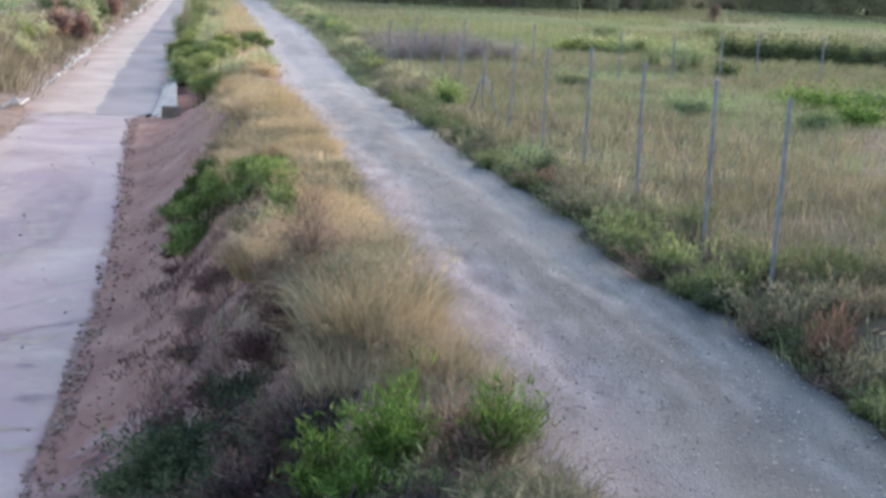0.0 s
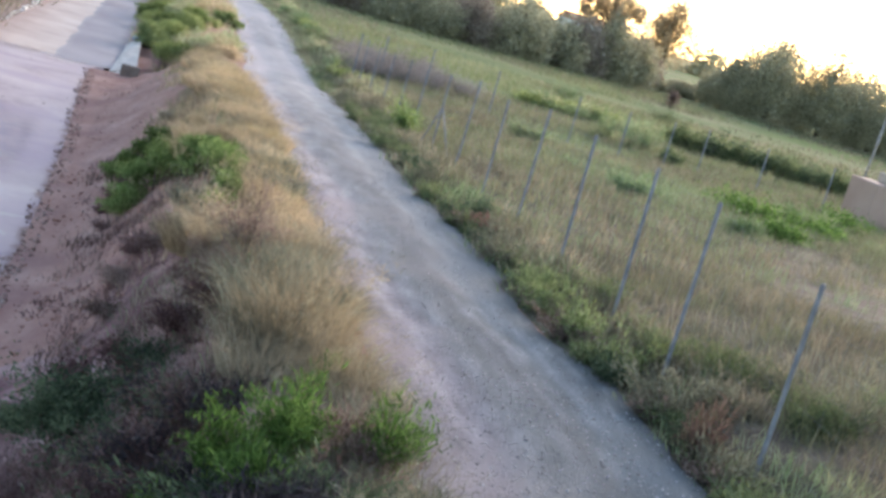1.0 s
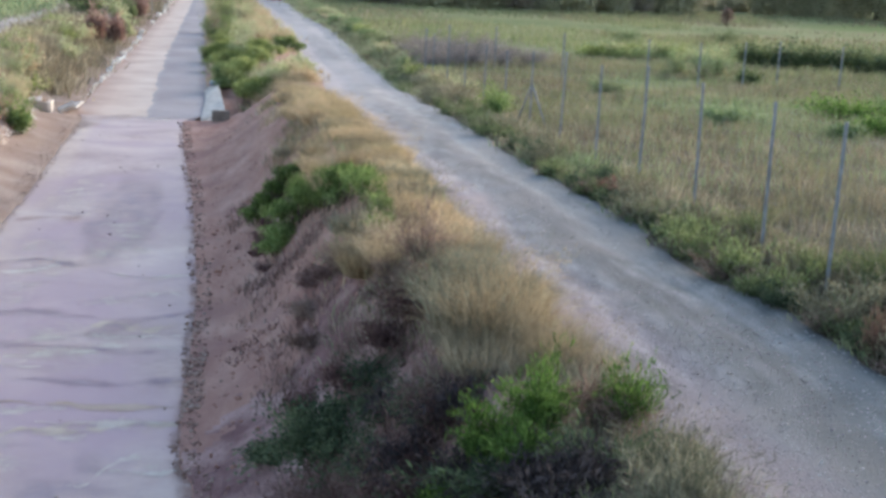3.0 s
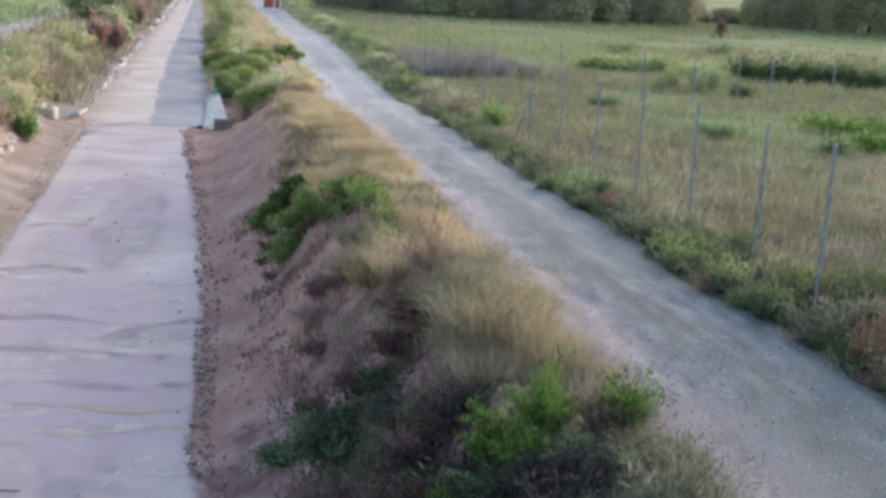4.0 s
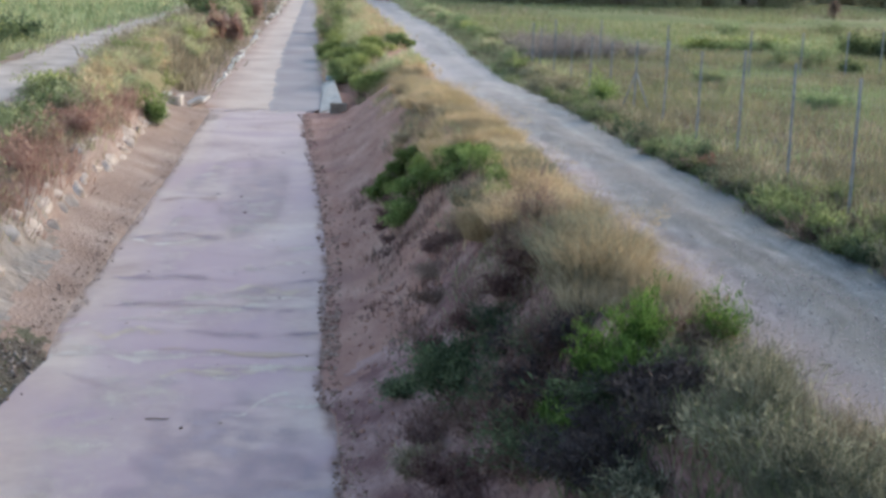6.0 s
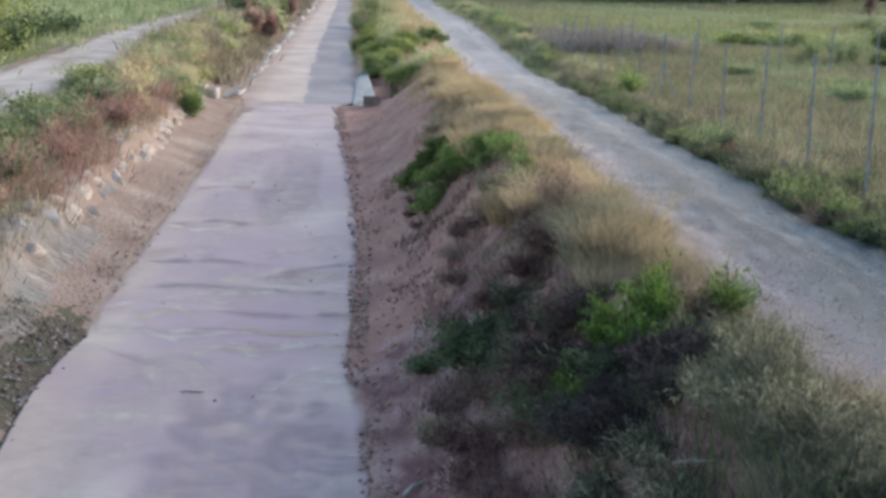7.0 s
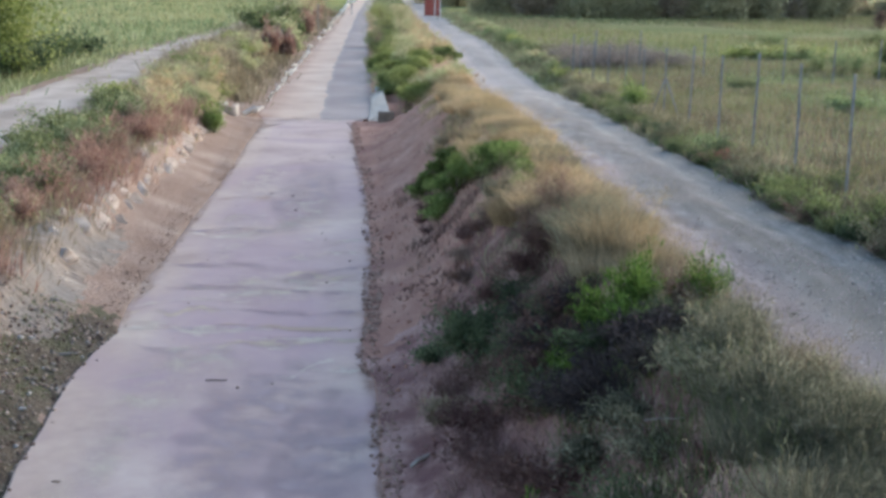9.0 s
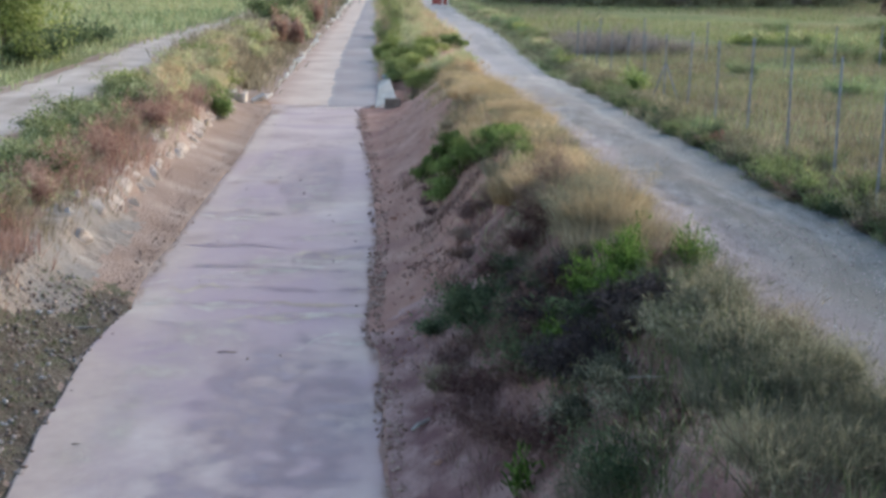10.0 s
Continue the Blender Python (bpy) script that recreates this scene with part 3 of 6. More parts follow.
# ---- plants ----
def leaves(rng, pts, out, length, width, spread=0.6):
    """Folded leaves at pts, growing roughly along out: arrays of vertices and quads."""
    n = len(pts)
    d = out + rng.normal(0, spread, (n, 3))
    d /= np.linalg.norm(d, axis=1)[:, None] + 1e-9
    s = np.cross(d, rng.normal(0, 1, (n, 3)))
    s /= np.linalg.norm(s, axis=1)[:, None] + 1e-9
    L = (length * rng.uniform(0.6, 1.3, n))[:, None]
    W = (width * rng.uniform(0.6, 1.3, n))[:, None]
    fold = np.cross(d, s) * W * 0.35
    v = np.stack([pts, pts + d * L * 0.5 + s * W * 0.5 + fold, pts + d * L, pts + d * L * 0.5 - s * W * 0.5 + fold], 1)
    i = np.arange(n)[:, None] * 4
    return v.reshape(-1, 3), np.concatenate([i + 0, i + 1, i + 2, i + 3], 1)


def blades(rng, x, y, z, h, w, lean=0.35, dirx=0.0, diry=0.0):
    """Bent grass blades standing at (x, y, z): arrays of vertices, quads and triangles."""
    n = len(x)
    a = rng.uniform(0, 2 * np.pi, n)
    k = rng.uniform(0.2, 1.0, n) * lean
    dx, dy = np.cos(a) * k + dirx, np.sin(a) * k + diry
    f = rng.uniform(0, np.pi, n)
    sx, sy = np.cos(f) * w / 2, np.sin(f) * w / 2
    base = np.stack([x, y, z], 1)
    mid = base + np.stack([dx * h * 0.35, dy * h * 0.35, h * 0.58], 1)
    tip = base + np.stack([dx * h, dy * h, h * (1 - 0.25 * np.hypot(dx, dy))], 1)
    s = np.stack([sx, sy, 0 * sx], 1)
    v = np.stack([base - s, base + s, mid + s * 0.8, mid - s * 0.8, tip], 1).reshape(-1, 3)
    i = np.arange(n)[:, None] * 5
    return v, np.concatenate([i, i + 1, i + 2, i + 3], 1), np.concatenate([i + 3, i + 2, i + 4], 1)


def blade_mesh(name, mat, *args, **kw):
    v, q, t = blades(*args, **kw)
    return mesh_of(name, v, [q, t], mat)


def lumps(rng, n, rx, ry, h):
    """Centres and radii of the lumps that make a crown's uneven outline."""
    c, r = [], []
    for i in range(n):
        a, d = rng.uniform(0, 2 * np.pi), rng.uniform(0, 0.75) ** 0.7
        s = rng.uniform(0.28, 0.5)
        c.append((math.cos(a) * d * rx, math.sin(a) * d * ry, h * (rng.uniform(0.35, 0.9) * (1 - 0.4 * d))))
        r.append((rx * s, ry * s, h * s * 0.75))
    return np.array(c), np.array(r)


def crown_mesh(name, rng, c, r, n, leaf, mat, upright=0.4, floor=0.03):
    k = rng.integers(0, len(c), n)
    d = rng.normal(0, 1, (n, 3))
    d /= np.linalg.norm(d, axis=1)[:, None]
    p = c[k] + d * r[k] * (rng.uniform(0.3, 1.1, n) ** 0.6)[:, None]
    p += rng.normal(0, 0.06, (n, 3)) * r[k]
    p[:, 2] = np.maximum(p[:, 2], floor + rng.uniform(0, 0.1, n))
    out = d * (1 - upright) + np.array([0, 0, upright])
    v, q = leaves(rng, p, out, leaf[0], leaf[1])
    return mesh_of(name, v, [q], mat)


def sprays(rng, rx, ry, h, stems, upright):
    """Arching stems from one root: arrays (stems, 6, 3), with an uneven outline."""
    a = rng.uniform(0, 2 * np.pi, stems)
    th = np.arccos(1 - rng.random(stems) * (1 - 0.15 * upright)) * (1 - 0.25 * upright)
    lobe = 0.78 + 0.42 * np.sin(a * 2 + rng.uniform(0, 6)) * rng.random() + 0.25 * np.sin(a * 5 + rng.uniform(0, 6))
    far_end = rng.uniform(0.5, 1.15, stems) * lobe
    tip = np.stack([np.cos(a) * np.sin(th) * rx, np.sin(a) * np.sin(th) * ry, (0.12 + 0.95 * np.cos(th)) * h], 1) * far_end[:, None]
    root = np.stack([np.cos(a) * rx, np.sin(a) * ry, 0 * a], 1) * (0.3 * rng.random(stems))[:, None]
    t = np.linspace(0, 1, 6)[None, :, None]
    bow = np.array([0, 0, 0.22 * h]) * np.sin(np.pi * t) * (np.sin(th)[:, None, None])
    wob = rng.normal(0, 0.03 * (rx + h), (stems, 6, 3)) * t
    return root[:, None] + (tip - root)[:, None] * t + bow + wob


def spray_mesh(name, rng, lines, n, leaf, mat, upright, start=0.25, fuzz=0.05):
    """Leaves set along the stems, the more the further out."""
    k = rng.integers(0, len(lines), n)
    t = start + (1 - start) * rng.random(n) ** 0.8
    f = t * 5
    i = np.minimum(f.astype(int), 4)
    w = (f - i)[:, None]
    p = lines[k, i] * (1 - w) + lines[k, i + 1] * w
    d = lines[k, i + 1] - lines[k, i]
    d /= np.linalg.norm(d, axis=1)[:, None] + 1e-9
    p = p + rng.normal(0, fuzz, (n, 3))
    p[:, 2] = np.maximum(p[:, 2], 0.02)
    out = d * 0.8 + np.array([0, 0, 0.5 * upright])
    v, q = leaves(rng, p, out, leaf[0], leaf[1], 0.55)
    return mesh_of(name, v, [q], mat)


def shrub(name, x, y, rx, ry, h, n, leaf, mat, label, seed, count=9, upright=0.45, group="", turn=0.0, sink=0.04, stem=BARK):
    """A shrub: stems from one root, and a crown of single leaves."""
    rng = np.random.default_rng(seed)
    root = tagged(new(name), label, "shrub", group)
    root.matrix_world = pose(x, y, float(ground_z(x, y)) - sink, 0, 0, turn)
    lines = sprays(rng, rx * 1.1, ry * 1.1, h * 1.08, count * 7, upright)
    n, leaf = int(n * 0.66), (leaf[0] * 1.08, leaf[1] * 1.22)
    runs = [(q, np.linspace(0.011, 0.003, 6) * max(0.5, h)) for q in lines[: count * 2]]
    part_me("branchwork", tubes_mesh("branchwork", runs, stem, 3), root)["kind"] = "stuff"
    part_me("foliage", spray_mesh("foliage", rng, lines, n, leaf, mat, upright, 0.22, 0.05 * (rx + h)), root)["kind"] = "stuff"
    return root


def tree(name, x, y, h, rx, n, leaf, mat, label, seed, trunk=0.35, count=16, group="", slim=1.0):
    """A tree: a tapered trunk, limbs, and a crown in lumps with gaps."""
    rng = np.random.default_rng(seed)
    root = tagged(new(name), label, "tree", group)
    root.location = (x, y, float(ground_z(x, y, False)) - 0.1)
    c, r = lumps(rng, count * 2, rx, rx, h * (1 - trunk * 0.55))
    c[:, 2] = (c[:, 2] - 0.12 * h) * 1.12 + h * trunk * 0.55
    r *= slim * rng.uniform(0.45, 1.0, len(r))[:, None]
    if trunk < 0.1:                               # skirts of leaves down to the ground
        m = count
        a2 = rng.uniform(0, 2 * np.pi, m)
        c = np.concatenate([c, np.stack([np.cos(a2) * rx * 0.7, np.sin(a2) * rx * 0.7, h * rng.uniform(0.08, 0.35, m)], 1)])
        r = np.concatenate([r, np.stack([np.full(m, rx * 0.32), np.full(m, rx * 0.32), np.full(m, h * 0.2)], 1)])
    bend = rng.normal(0, 0.03 * h, 2)
    tz = np.linspace(0, 0.85, 6)
    tp = np.stack([bend[0] * tz ** 2, bend[1] * tz ** 2, tz * h], 1)
    part_me("trunk", tubes_mesh("trunk", [(tp, np.linspace(0.03, 0.008, 6) * h)], BARK, 7), root)
    limbs = []
    for p in c[:9]:
        z0 = min(p[2] * 0.6, 0.75 * h)
        s = np.array([bend[0] * (z0 / h) ** 2, bend[1] * (z0 / h) ** 2, z0])
        t = np.linspace(0, 1, 4)[:, None]
        limbs.append((s + (p - s) * t + np.array([0, 0, 0.04 * h]) * np.sin(np.pi * t), np.linspace(0.011, 0.003, 4) * h))
    part_me("branchwork", tubes_mesh("branchwork", limbs, BARK, 5), root)
    part_me("crown", crown_mesh("crown", rng, c, r, n, leaf, mat, 0.2, 0.2), root)["kind"] = "stuff"
    return root


def broom(name, x, y, blobs, n, leaf, mat, label, seed, group="", upright=0.5):
    """A dense broom-like shrub: stems fanning out into rounded lobes of fine leaves."""
    rng = np.random.default_rng(seed)
    root = tagged(new(name), label, "shrub", group)
    root.location = (x, y, float(ground_z(x, y)) - 0.05)
    lobes = np.array(blobs, float)
    c, r = lobes[:, :3], lobes[:, 3:]
    sub_c, sub_r = [], []
    for ci, ri in zip(c, r):                      # break each lobe into smaller sprays for an uneven outline
        d = rng.normal(0, 1, (11, 3))
        d /= np.linalg.norm(d, axis=1)[:, None]
        d[:, 2] = np.abs(d[:, 2]) * 0.9 - 0.15
        sub_c.append(ci + d * ri * rng.uniform(0.45, 1.1, (11, 1)))
        sub_r.append(ri * rng.uniform(0.22, 0.44, (11, 1)))
    c2, r2 = np.concatenate([c] + sub_c), np.concatenate([r * 0.6] + sub_r)
    runs = []
    for p in c2:
        t = np.linspace(0, 1, 5)[:, None]
        s0 = np.array([0.8 * p[0], 0.8 * p[1], float(ground_z(x + 0.8 * p[0], y + 0.8 * p[1], False)) - root.location.z - 0.03])
        runs.append((s0 + (p - s0) * t + np.array([0, 0, 0.08]) * np.sin(np.pi * t), np.linspace(0.012, 0.004, 5)))
    part_me("branchwork", tubes_mesh("branchwork", runs, BARK, 4), root)["kind"] = "stuff"
    share = r2.prod(1) ** (2 / 3)
    k = rng.choice(len(c2), n, p=share / share.sum())
    d = rng.normal(0, 1, (n, 3))
    d /= np.linalg.norm(d, axis=1)[:, None]
    p = c2[k] + d * r2[k] * (rng.uniform(0.2, 1.3, n) ** 0.7)[:, None]
    p[:, 2] = np.maximum(p[:, 2], ground_z(x + p[:, 0], y + p[:, 1], False) - root.location.z + 0.03)
    v, q = leaves(rng, p, d * (1 - upright) + np.array([0, 0, upright]), leaf[0], leaf[1], 0.4)
    part_me("foliage", mesh_of("foliage", v, [q], mat), root)["kind"] = "stuff"
    return root


# ---- fence along the gravel road ----
def z_at(x, y, rough=True):
    return float(ground_z(x, y, rough))


def post_mesh(h, r=0.023):
    bm = bmesh.new()
    bmesh.ops.create_cone(bm, cap_ends=True, segments=10, radius1=r, radius2=r, depth=h, matrix=Matrix.Translation((0, 0, h / 2)))
    bmesh.ops.create_cone(bm, cap_ends=True, segments=10, radius1=r * 1.25, radius2=r * 0.9, depth=0.05, matrix=Matrix.Translation((0, 0, h + 0.01)))
    return bm


fence = tagged(new("wire_fence"), "wire fence of thin galvanised steel posts in dry grass", "fence")
fence.location = (5.0, 23.0, z_at(5.0, 23.0))
line = [(10.42, 4.06), (13.0, 4.23), (14.96, 4.23), (17.64, 4.19), (20.5, 4.17), (23.33, 3.93), (26.3, 3.94), (29.35, 3.70), (32.5, 3.46), (35.6, 3.4), (39.0, 3.2), (42.6, 3.1), (46.0, 3.0)]
line = [(7.6, 4.1)] + line
feet = []
rng = np.random.default_rng(41)
off = Vector(fence.location)
for i, (y, top) in enumerate(line):
    x = 5.35 - 0.026 * (y - 13)
    z0 = z_at(x, y) - 0.15
    ob = part("post", post_mesh(top - 0.03 - z0), STEEL, fence)
    ob.matrix_local = pose(x - off.x, y - off.y, z0 - off.z, rng.normal(0, 0.5), rng.normal(0, 0.5), 0)
    feet.append((x, y, z0, top))
for dx, dy in ((0.36, -0.5), (-0.3, 0.4)):         # two braces at the strainer post
    x, y, z0, top = feet[8]
    p0, p1 = np.array((x, y, 2.95)), np.array((x + dx, y + dy, z_at(x + dx, y + dy) - 0.1))
    part_me("brace", tubes_mesh("brace", [(np.stack([p0, p1]) - np.array(off), (0.02, 0.02))], STEEL, 8), fence)
for a, b in zip(feet[:-1], feet[1:]):             # knotted wire between each pair of posts
    runs = []
    for f in np.linspace(0.12, 0.97, 8):
        za, zb = a[2] + 0.15 + f * (a[3] - a[2] - 0.15), b[2] + 0.15 + f * (b[3] - b[2] - 0.15)
        p = np.linspace((a[0], a[1], za), (b[0], b[1], zb), 5)
        p[1:4, 2] -= np.array([0.012, 0.018, 0.012])
        runs.append((p - np.array(off), np.full(5, 0.0013)))
    for u in np.arange(0.3, abs(b[1] - a[1]), 0.3) / abs(b[1] - a[1]):
        q = np.array(a) + (np.array(b) - np.array(a)) * u
        runs.append((np.array([(q[0], q[1], q[2] + 0.25), (q[0], q[1], q[3] - 0.06)]) - np.array(off), np.full(2, 0.0011)))
    part_me("wire_netting", tubes_mesh("wire_netting", runs, STEEL, 3), fence)

back_fence = tagged(new("back_fence"), "row of thin pale posts along a green hedge in the field", "fence")
back_fence.location = (14.0, 45.0, z_at(14, 45))
off2 = Vector(back_fence.location)
back = [(4.3, 47.0), (5.6, 50.5), (7.4, 50.0), (9.6, 47.5), (11.9, 44.0), (13.6, 43.4), (16.0, 45.5), (18.1, 47.5), (19.8, 45.6), (22.0, 44.5)]
runs = []
for x, y in back:
    z0 = z_at(x, y) - 0.1
    ob = part("post", post_mesh(1.75, 0.03), STEEL, back_fence)
    ob.location = Vector((x, y, z0)) - off2
for f in (0.4, 0.95, 1.5):
    runs.append((np.array([(x, y, z_at(x, y) + f) for x, y in back]) - np.array(off2), np.full(len(back), 0.0015)))
part_me("line_wires", tubes_mesh("line_wires", runs, STEEL, 3), back_fence)


# ---- culvert at the end of the concrete ----
def culvert_right():
    root = tagged(new("culvert_headwall"), "pale concrete culvert headwall with a sloping apron beside the asphalt", "culvert")
    root.location = (-2.9, 43.0, 0.0)
    part("front_wall", block(0.58, 0.3, 0.52, 0.03, pose(-0.02, -0.9, 0.18, 0, 0, 4)), DARKCEMENT, root)
    part("side_wall", block(0.14, 9.0, 0.3, 0.02, pose(-0.72, 4.0, -0.10, 0, 0, 3.9)), CEMENT, root)
    bm = bmesh.new()
    pts = [(-0.72, -0.2, 0.02), (0.1, 0.1, 0.30), (-0.55, 8.3, 0.34), (-0.98, 8.7, 0.16)]
    top = [bm.verts.new(p) for p in pts]
    low = [bm.verts.new((p[0], p[1], p[2] - 0.5)) for p in pts]
    bm.faces.new(top)
    bm.faces.new(low[::-1])
    for i in range(4):
        bm.faces.new((top[i], low[i], low[(i + 1) % 4], top[(i + 1) % 4]))
    bmesh.ops.bevel(bm, geom=list(bm.edges), offset=0.025, segments=1, affect="EDGES")
    part("apron", bm, CEMENT, root, "whitish sloping cement apron")
    part("beam", block(1.02, 0.5, 0.16, 0.03, pose(-0.39, 8.5, 0.36, 0, 0, 2)), BLUEPIPE, root, "blue-grey cement beam over the culvert mouth")
    bm = bmesh.new()
    for r in (0.24, 0.20):
        bmesh.ops.create_cone(bm, cap_ends=False, segments=20, radius1=r, radius2=r, depth=2.2, matrix=Matrix.Translation((-0.2, 9.5, 0.12)) @ Matrix.Rotation(math.pi / 2, 4, "X"))
    part("drain_pipe", bm, BLUEPIPE, root, "open end of a blue-grey pipe")
    part("side_wall", block(0.2, 0.5, 0.55, 0.02, Matrix.Translation((0.42, 8.5, 0.1))), CEMENT, root)


def culvert_left():
    root = tagged(new("drain_box"), "small pale concrete drain box at the road edge", "drain")
    root.location = (-8.82, 42.2, 0.1)
    part("front_panel", block(0.55, 0.12, 0.5, 0.02, Matrix.Translation((0.15, -0.3, 0.2))), STONE, root)
    part("side_panel", block(0.12, 0.7, 0.5, 0.02, Matrix.Translation((-0.3, 0.05, 0.2))), CEMENT, root)
    part("side_panel", block(0.12, 0.7, 0.5, 0.02, Matrix.Translation((0.42, 0.12, 0.2))), CEMENT, root)
    part("lid", block(0.5, 0.6, 0.07, 0.02, pose(-0.12, 0.15, 0.47, 4, 0, 6)), CEMENT, root)
    slab = tagged(new("concrete_slab", None), "tilted broken concrete slab by the drain", "slab")
    slab.location = (-8.0, 43.0, 0.2)
    part("slab", block(0.55, 0.8, 0.09, 0.02, pose(0, 0, 0.08, 0, -28, 12)), CEMENT, slab)
    part("slab", block(0.35, 1.0, 0.08, 0.02, pose(0.12, 1.0, 0.0, 5, -14, -8)), CEMENT, slab)


culvert_right()
culvert_left()


# ---- stones ----
def stone_mesh(name, seed, mat, n=16, flat=0.75):
    """An angular chunk with slightly broken faces."""
    g = np.random.default_rng(900 + seed)
    bm = bmesh.new()
    for p in g.normal(0, 1, (n, 3)):
        p = p / np.linalg.norm(p) * g.uniform(0.38, 0.55) * np.array([1, 1, flat])
        bm.verts.new(p)
    bmesh.ops.convex_hull(bm, input=list(bm.verts))
    bmesh.ops.delete(bm, geom=[v for v in bm.verts if not v.link_faces], context="VERTS")
    bmesh.ops.bevel(bm, geom=list(bm.edges), offset=0.03, segments=1, affect="EDGES")
    me = bpy.data.meshes.new(name)
    bm.to_mesh(me)
    bm.free()
    me.materials.append(mat)
    return me


rng = np.random.default_rng(7)
kinds = [stone_mesh("stone", i, STONE) for i in range(6)]
for row, (dx, dz, gap) in enumerate(((-1.42, -0.10, 0.62), (-1.15, -0.22, 1.5), (-1.75, 0.0, 1.3))):
    y = 17.6 + 0.3 * row
    while y < 41.5:                               # the broken ledge of pale stones along the cut bank
        s = (0.42 + 0.6 * rng.random() ** 1.6) * 1.2 * (1 - 0.2 * row)
        x = float(lane_l(y)) + dx + rng.normal(0, 0.10)
        kind = kinds[rng.integers(6)]
        if 18.1 < y < 19.3 and row < 2:
            y += 0.5
            continue
        ob = tagged(new("stone", kind), "pale weathered limestone lump set in the earth bank", "stone", "stones along the bank")
        ob.matrix_world = pose(x, y, z_at(x, y) + (dz - 0.06) * s * 1.6, rng.normal(0, 8), 10 + rng.normal(0, 6), rng.normal(0, 7)) @ Matrix.Diagonal((s * 0.7, s * 1.45, s * 0.8, 1))
        y += s * gap * rng.uniform(0.6, 1.8)
wkinds = [stone_mesh("white_stone", 20 + i, WHITE, 12) for i in range(4)]
y = 48.6
while y < 170:                                    # white stones along the verge, thick in runs and broken between
    x = float(lane_l(y)) - 0.06 + 0.4 * float(fbm(np.array(y * 0.16), np.array(3.7), 5))
    s = (0.12 + 0.2 * rng.random() ** 1.6) * (1 + max(0.0, y - 52) / 75)
    if float(fbm(np.array(y * 0.55 * 60 / (y + 15)), np.array(1.7), 8)) > -0.16:
        ob = tagged(new("white_stone", wkinds[rng.integers(4)]), "rough white-painted edging stone on the gravel verge", "stone", "white edging stones")
        ob.matrix_world = pose(x + rng.normal(0, 0.07), y, 0.26 * s + 0.03, rng.normal(12, 9), rng.normal(0, 8), rng.normal(0, 35)) @ Matrix.Diagonal((s * 0.9, s * 1.5, s * 0.7, 1))
    y += rng.uniform(0.3, 0.75) * (0.45 + y / 95)


def rubble(name, n, xs, ysr, size, seed, mat, label, power=2.2, lift=0.2, thin=-9.0):
    """Loose stones strewn over a strip, as one mesh."""
    r = np.random.default_rng(seed)
    yy = r.uniform(ysr[0], ysr[1], n)
    lo, hi = xs(yy)
    xx = lo + (hi - lo) * r.random(n)
    keep = fbm(xx * 0.9, yy * 0.9, seed) + 0.6 * (r.random(n) - 0.5) > thin
    xx, yy = xx[keep], yy[keep]
    n = len(xx)
    s = size[0] + (size[1] - size[0]) * r.random(n) ** power
    base = np.array([(1, 0, 0), (-1, 0, 0), (0, 1, 0), (0, -1, 0), (0, 0, 1), (0, 0, -1)], float)
    tri = np.array([(0, 2, 4), (2, 1, 4), (1, 3, 4), (3, 0, 4), (2, 0, 5), (1, 2, 5), (3, 1, 5), (0, 3, 5)])
    v = base[None] * (s[:, None, None] * r.uniform(0.35, 0.75, (n, 6, 1)))
    v += r.normal(0, 0.12, (n, 6, 3)) * s[:, None, None]
    a = r.uniform(0, 6.28, n)
    c, d = np.cos(a)[:, None], np.sin(a)[:, None]
    vx, vy = v[..., 0] * c - v[..., 1] * d, v[..., 0] * d + v[..., 1] * c
    zz = surface(xx, yy) + lift * s
    V = np.stack([vx + xx[:, None], vy + yy[:, None], v[..., 2] * 0.7 + zz[:, None]], -1).reshape(-1, 3)
    F = (tri[None] + 6 * np.arange(n)[:, None, None]).reshape(-1, 3)
    return tagged(new(name, mesh_of(name, V, [F], mat)), label, "stones", kind="stuff")


def surface(x, y):
    z = ground_z(x, y)
    z = np.where((x > lane_l(y)) & (x < lane_r(y)), 0.0, z)
    u = (x - grav_l(y)) / (grav_r(y) - grav_l(y))
    return np.where((u > 0.02) & (u < 0.98), road_z(y) + 0.05 * (1 - (2 * u - 1) ** 2) - 0.01, z)


rubble("rubble", 6500, lambda y: (lane_l(y) - 2.3, lane_l(y) + 0.03), (3, 15.0), (0.012, 0.085), 51, RUBBLE, "dark loose rubble and clods beside the concrete edge", 2.6, thin=-0.1)
rubble("clods", 300, lambda y: (lane_l(y) - 1.5, lane_l(y) - 0.05), (3, 43), (0.012, 0.05), 59, TANEARTH, "crumbled tan clods on the bank", 2.6)
rubble("clods", 1000, lambda y: (lane_r(y) + 0.15, lane_r(y) + 2.3), (2, 42), (0.012, 0.065), 61, SOIL, "crumbled reddish clods on the earth slope", 2.4, thin=-0.1)
rubble("rubble", 1000, lambda y: (lane_l(y) - 0.35, lane_l(y) + 0.12), (15, 43), (0.012, 0.065), 52, TANEARTH, "loose clods along the concrete edge", 2.4, thin=-0.05)
rubble("rubble", 2200, lambda y: (lane_r(y) - 0.07 + 0.06 * np.sin(y * 1.7), lane_r(y) + 0.24), (2, 19), (0.014, 0.075), 53, BROWNCLOD, "row of loose clods and stones along the road edge", 2.6, thin=-0.12)
rubble("clods", 1700, lambda y: (lane_r(y) - 0.1 + 0.08 * np.sin(y * 1.3), lane_r(y) + 0.26), (15, 42), (0.016, 0.085), 65, BROWNCLOD, "crumbled brown clods along the road edge", 2.6, thin=-0.06)
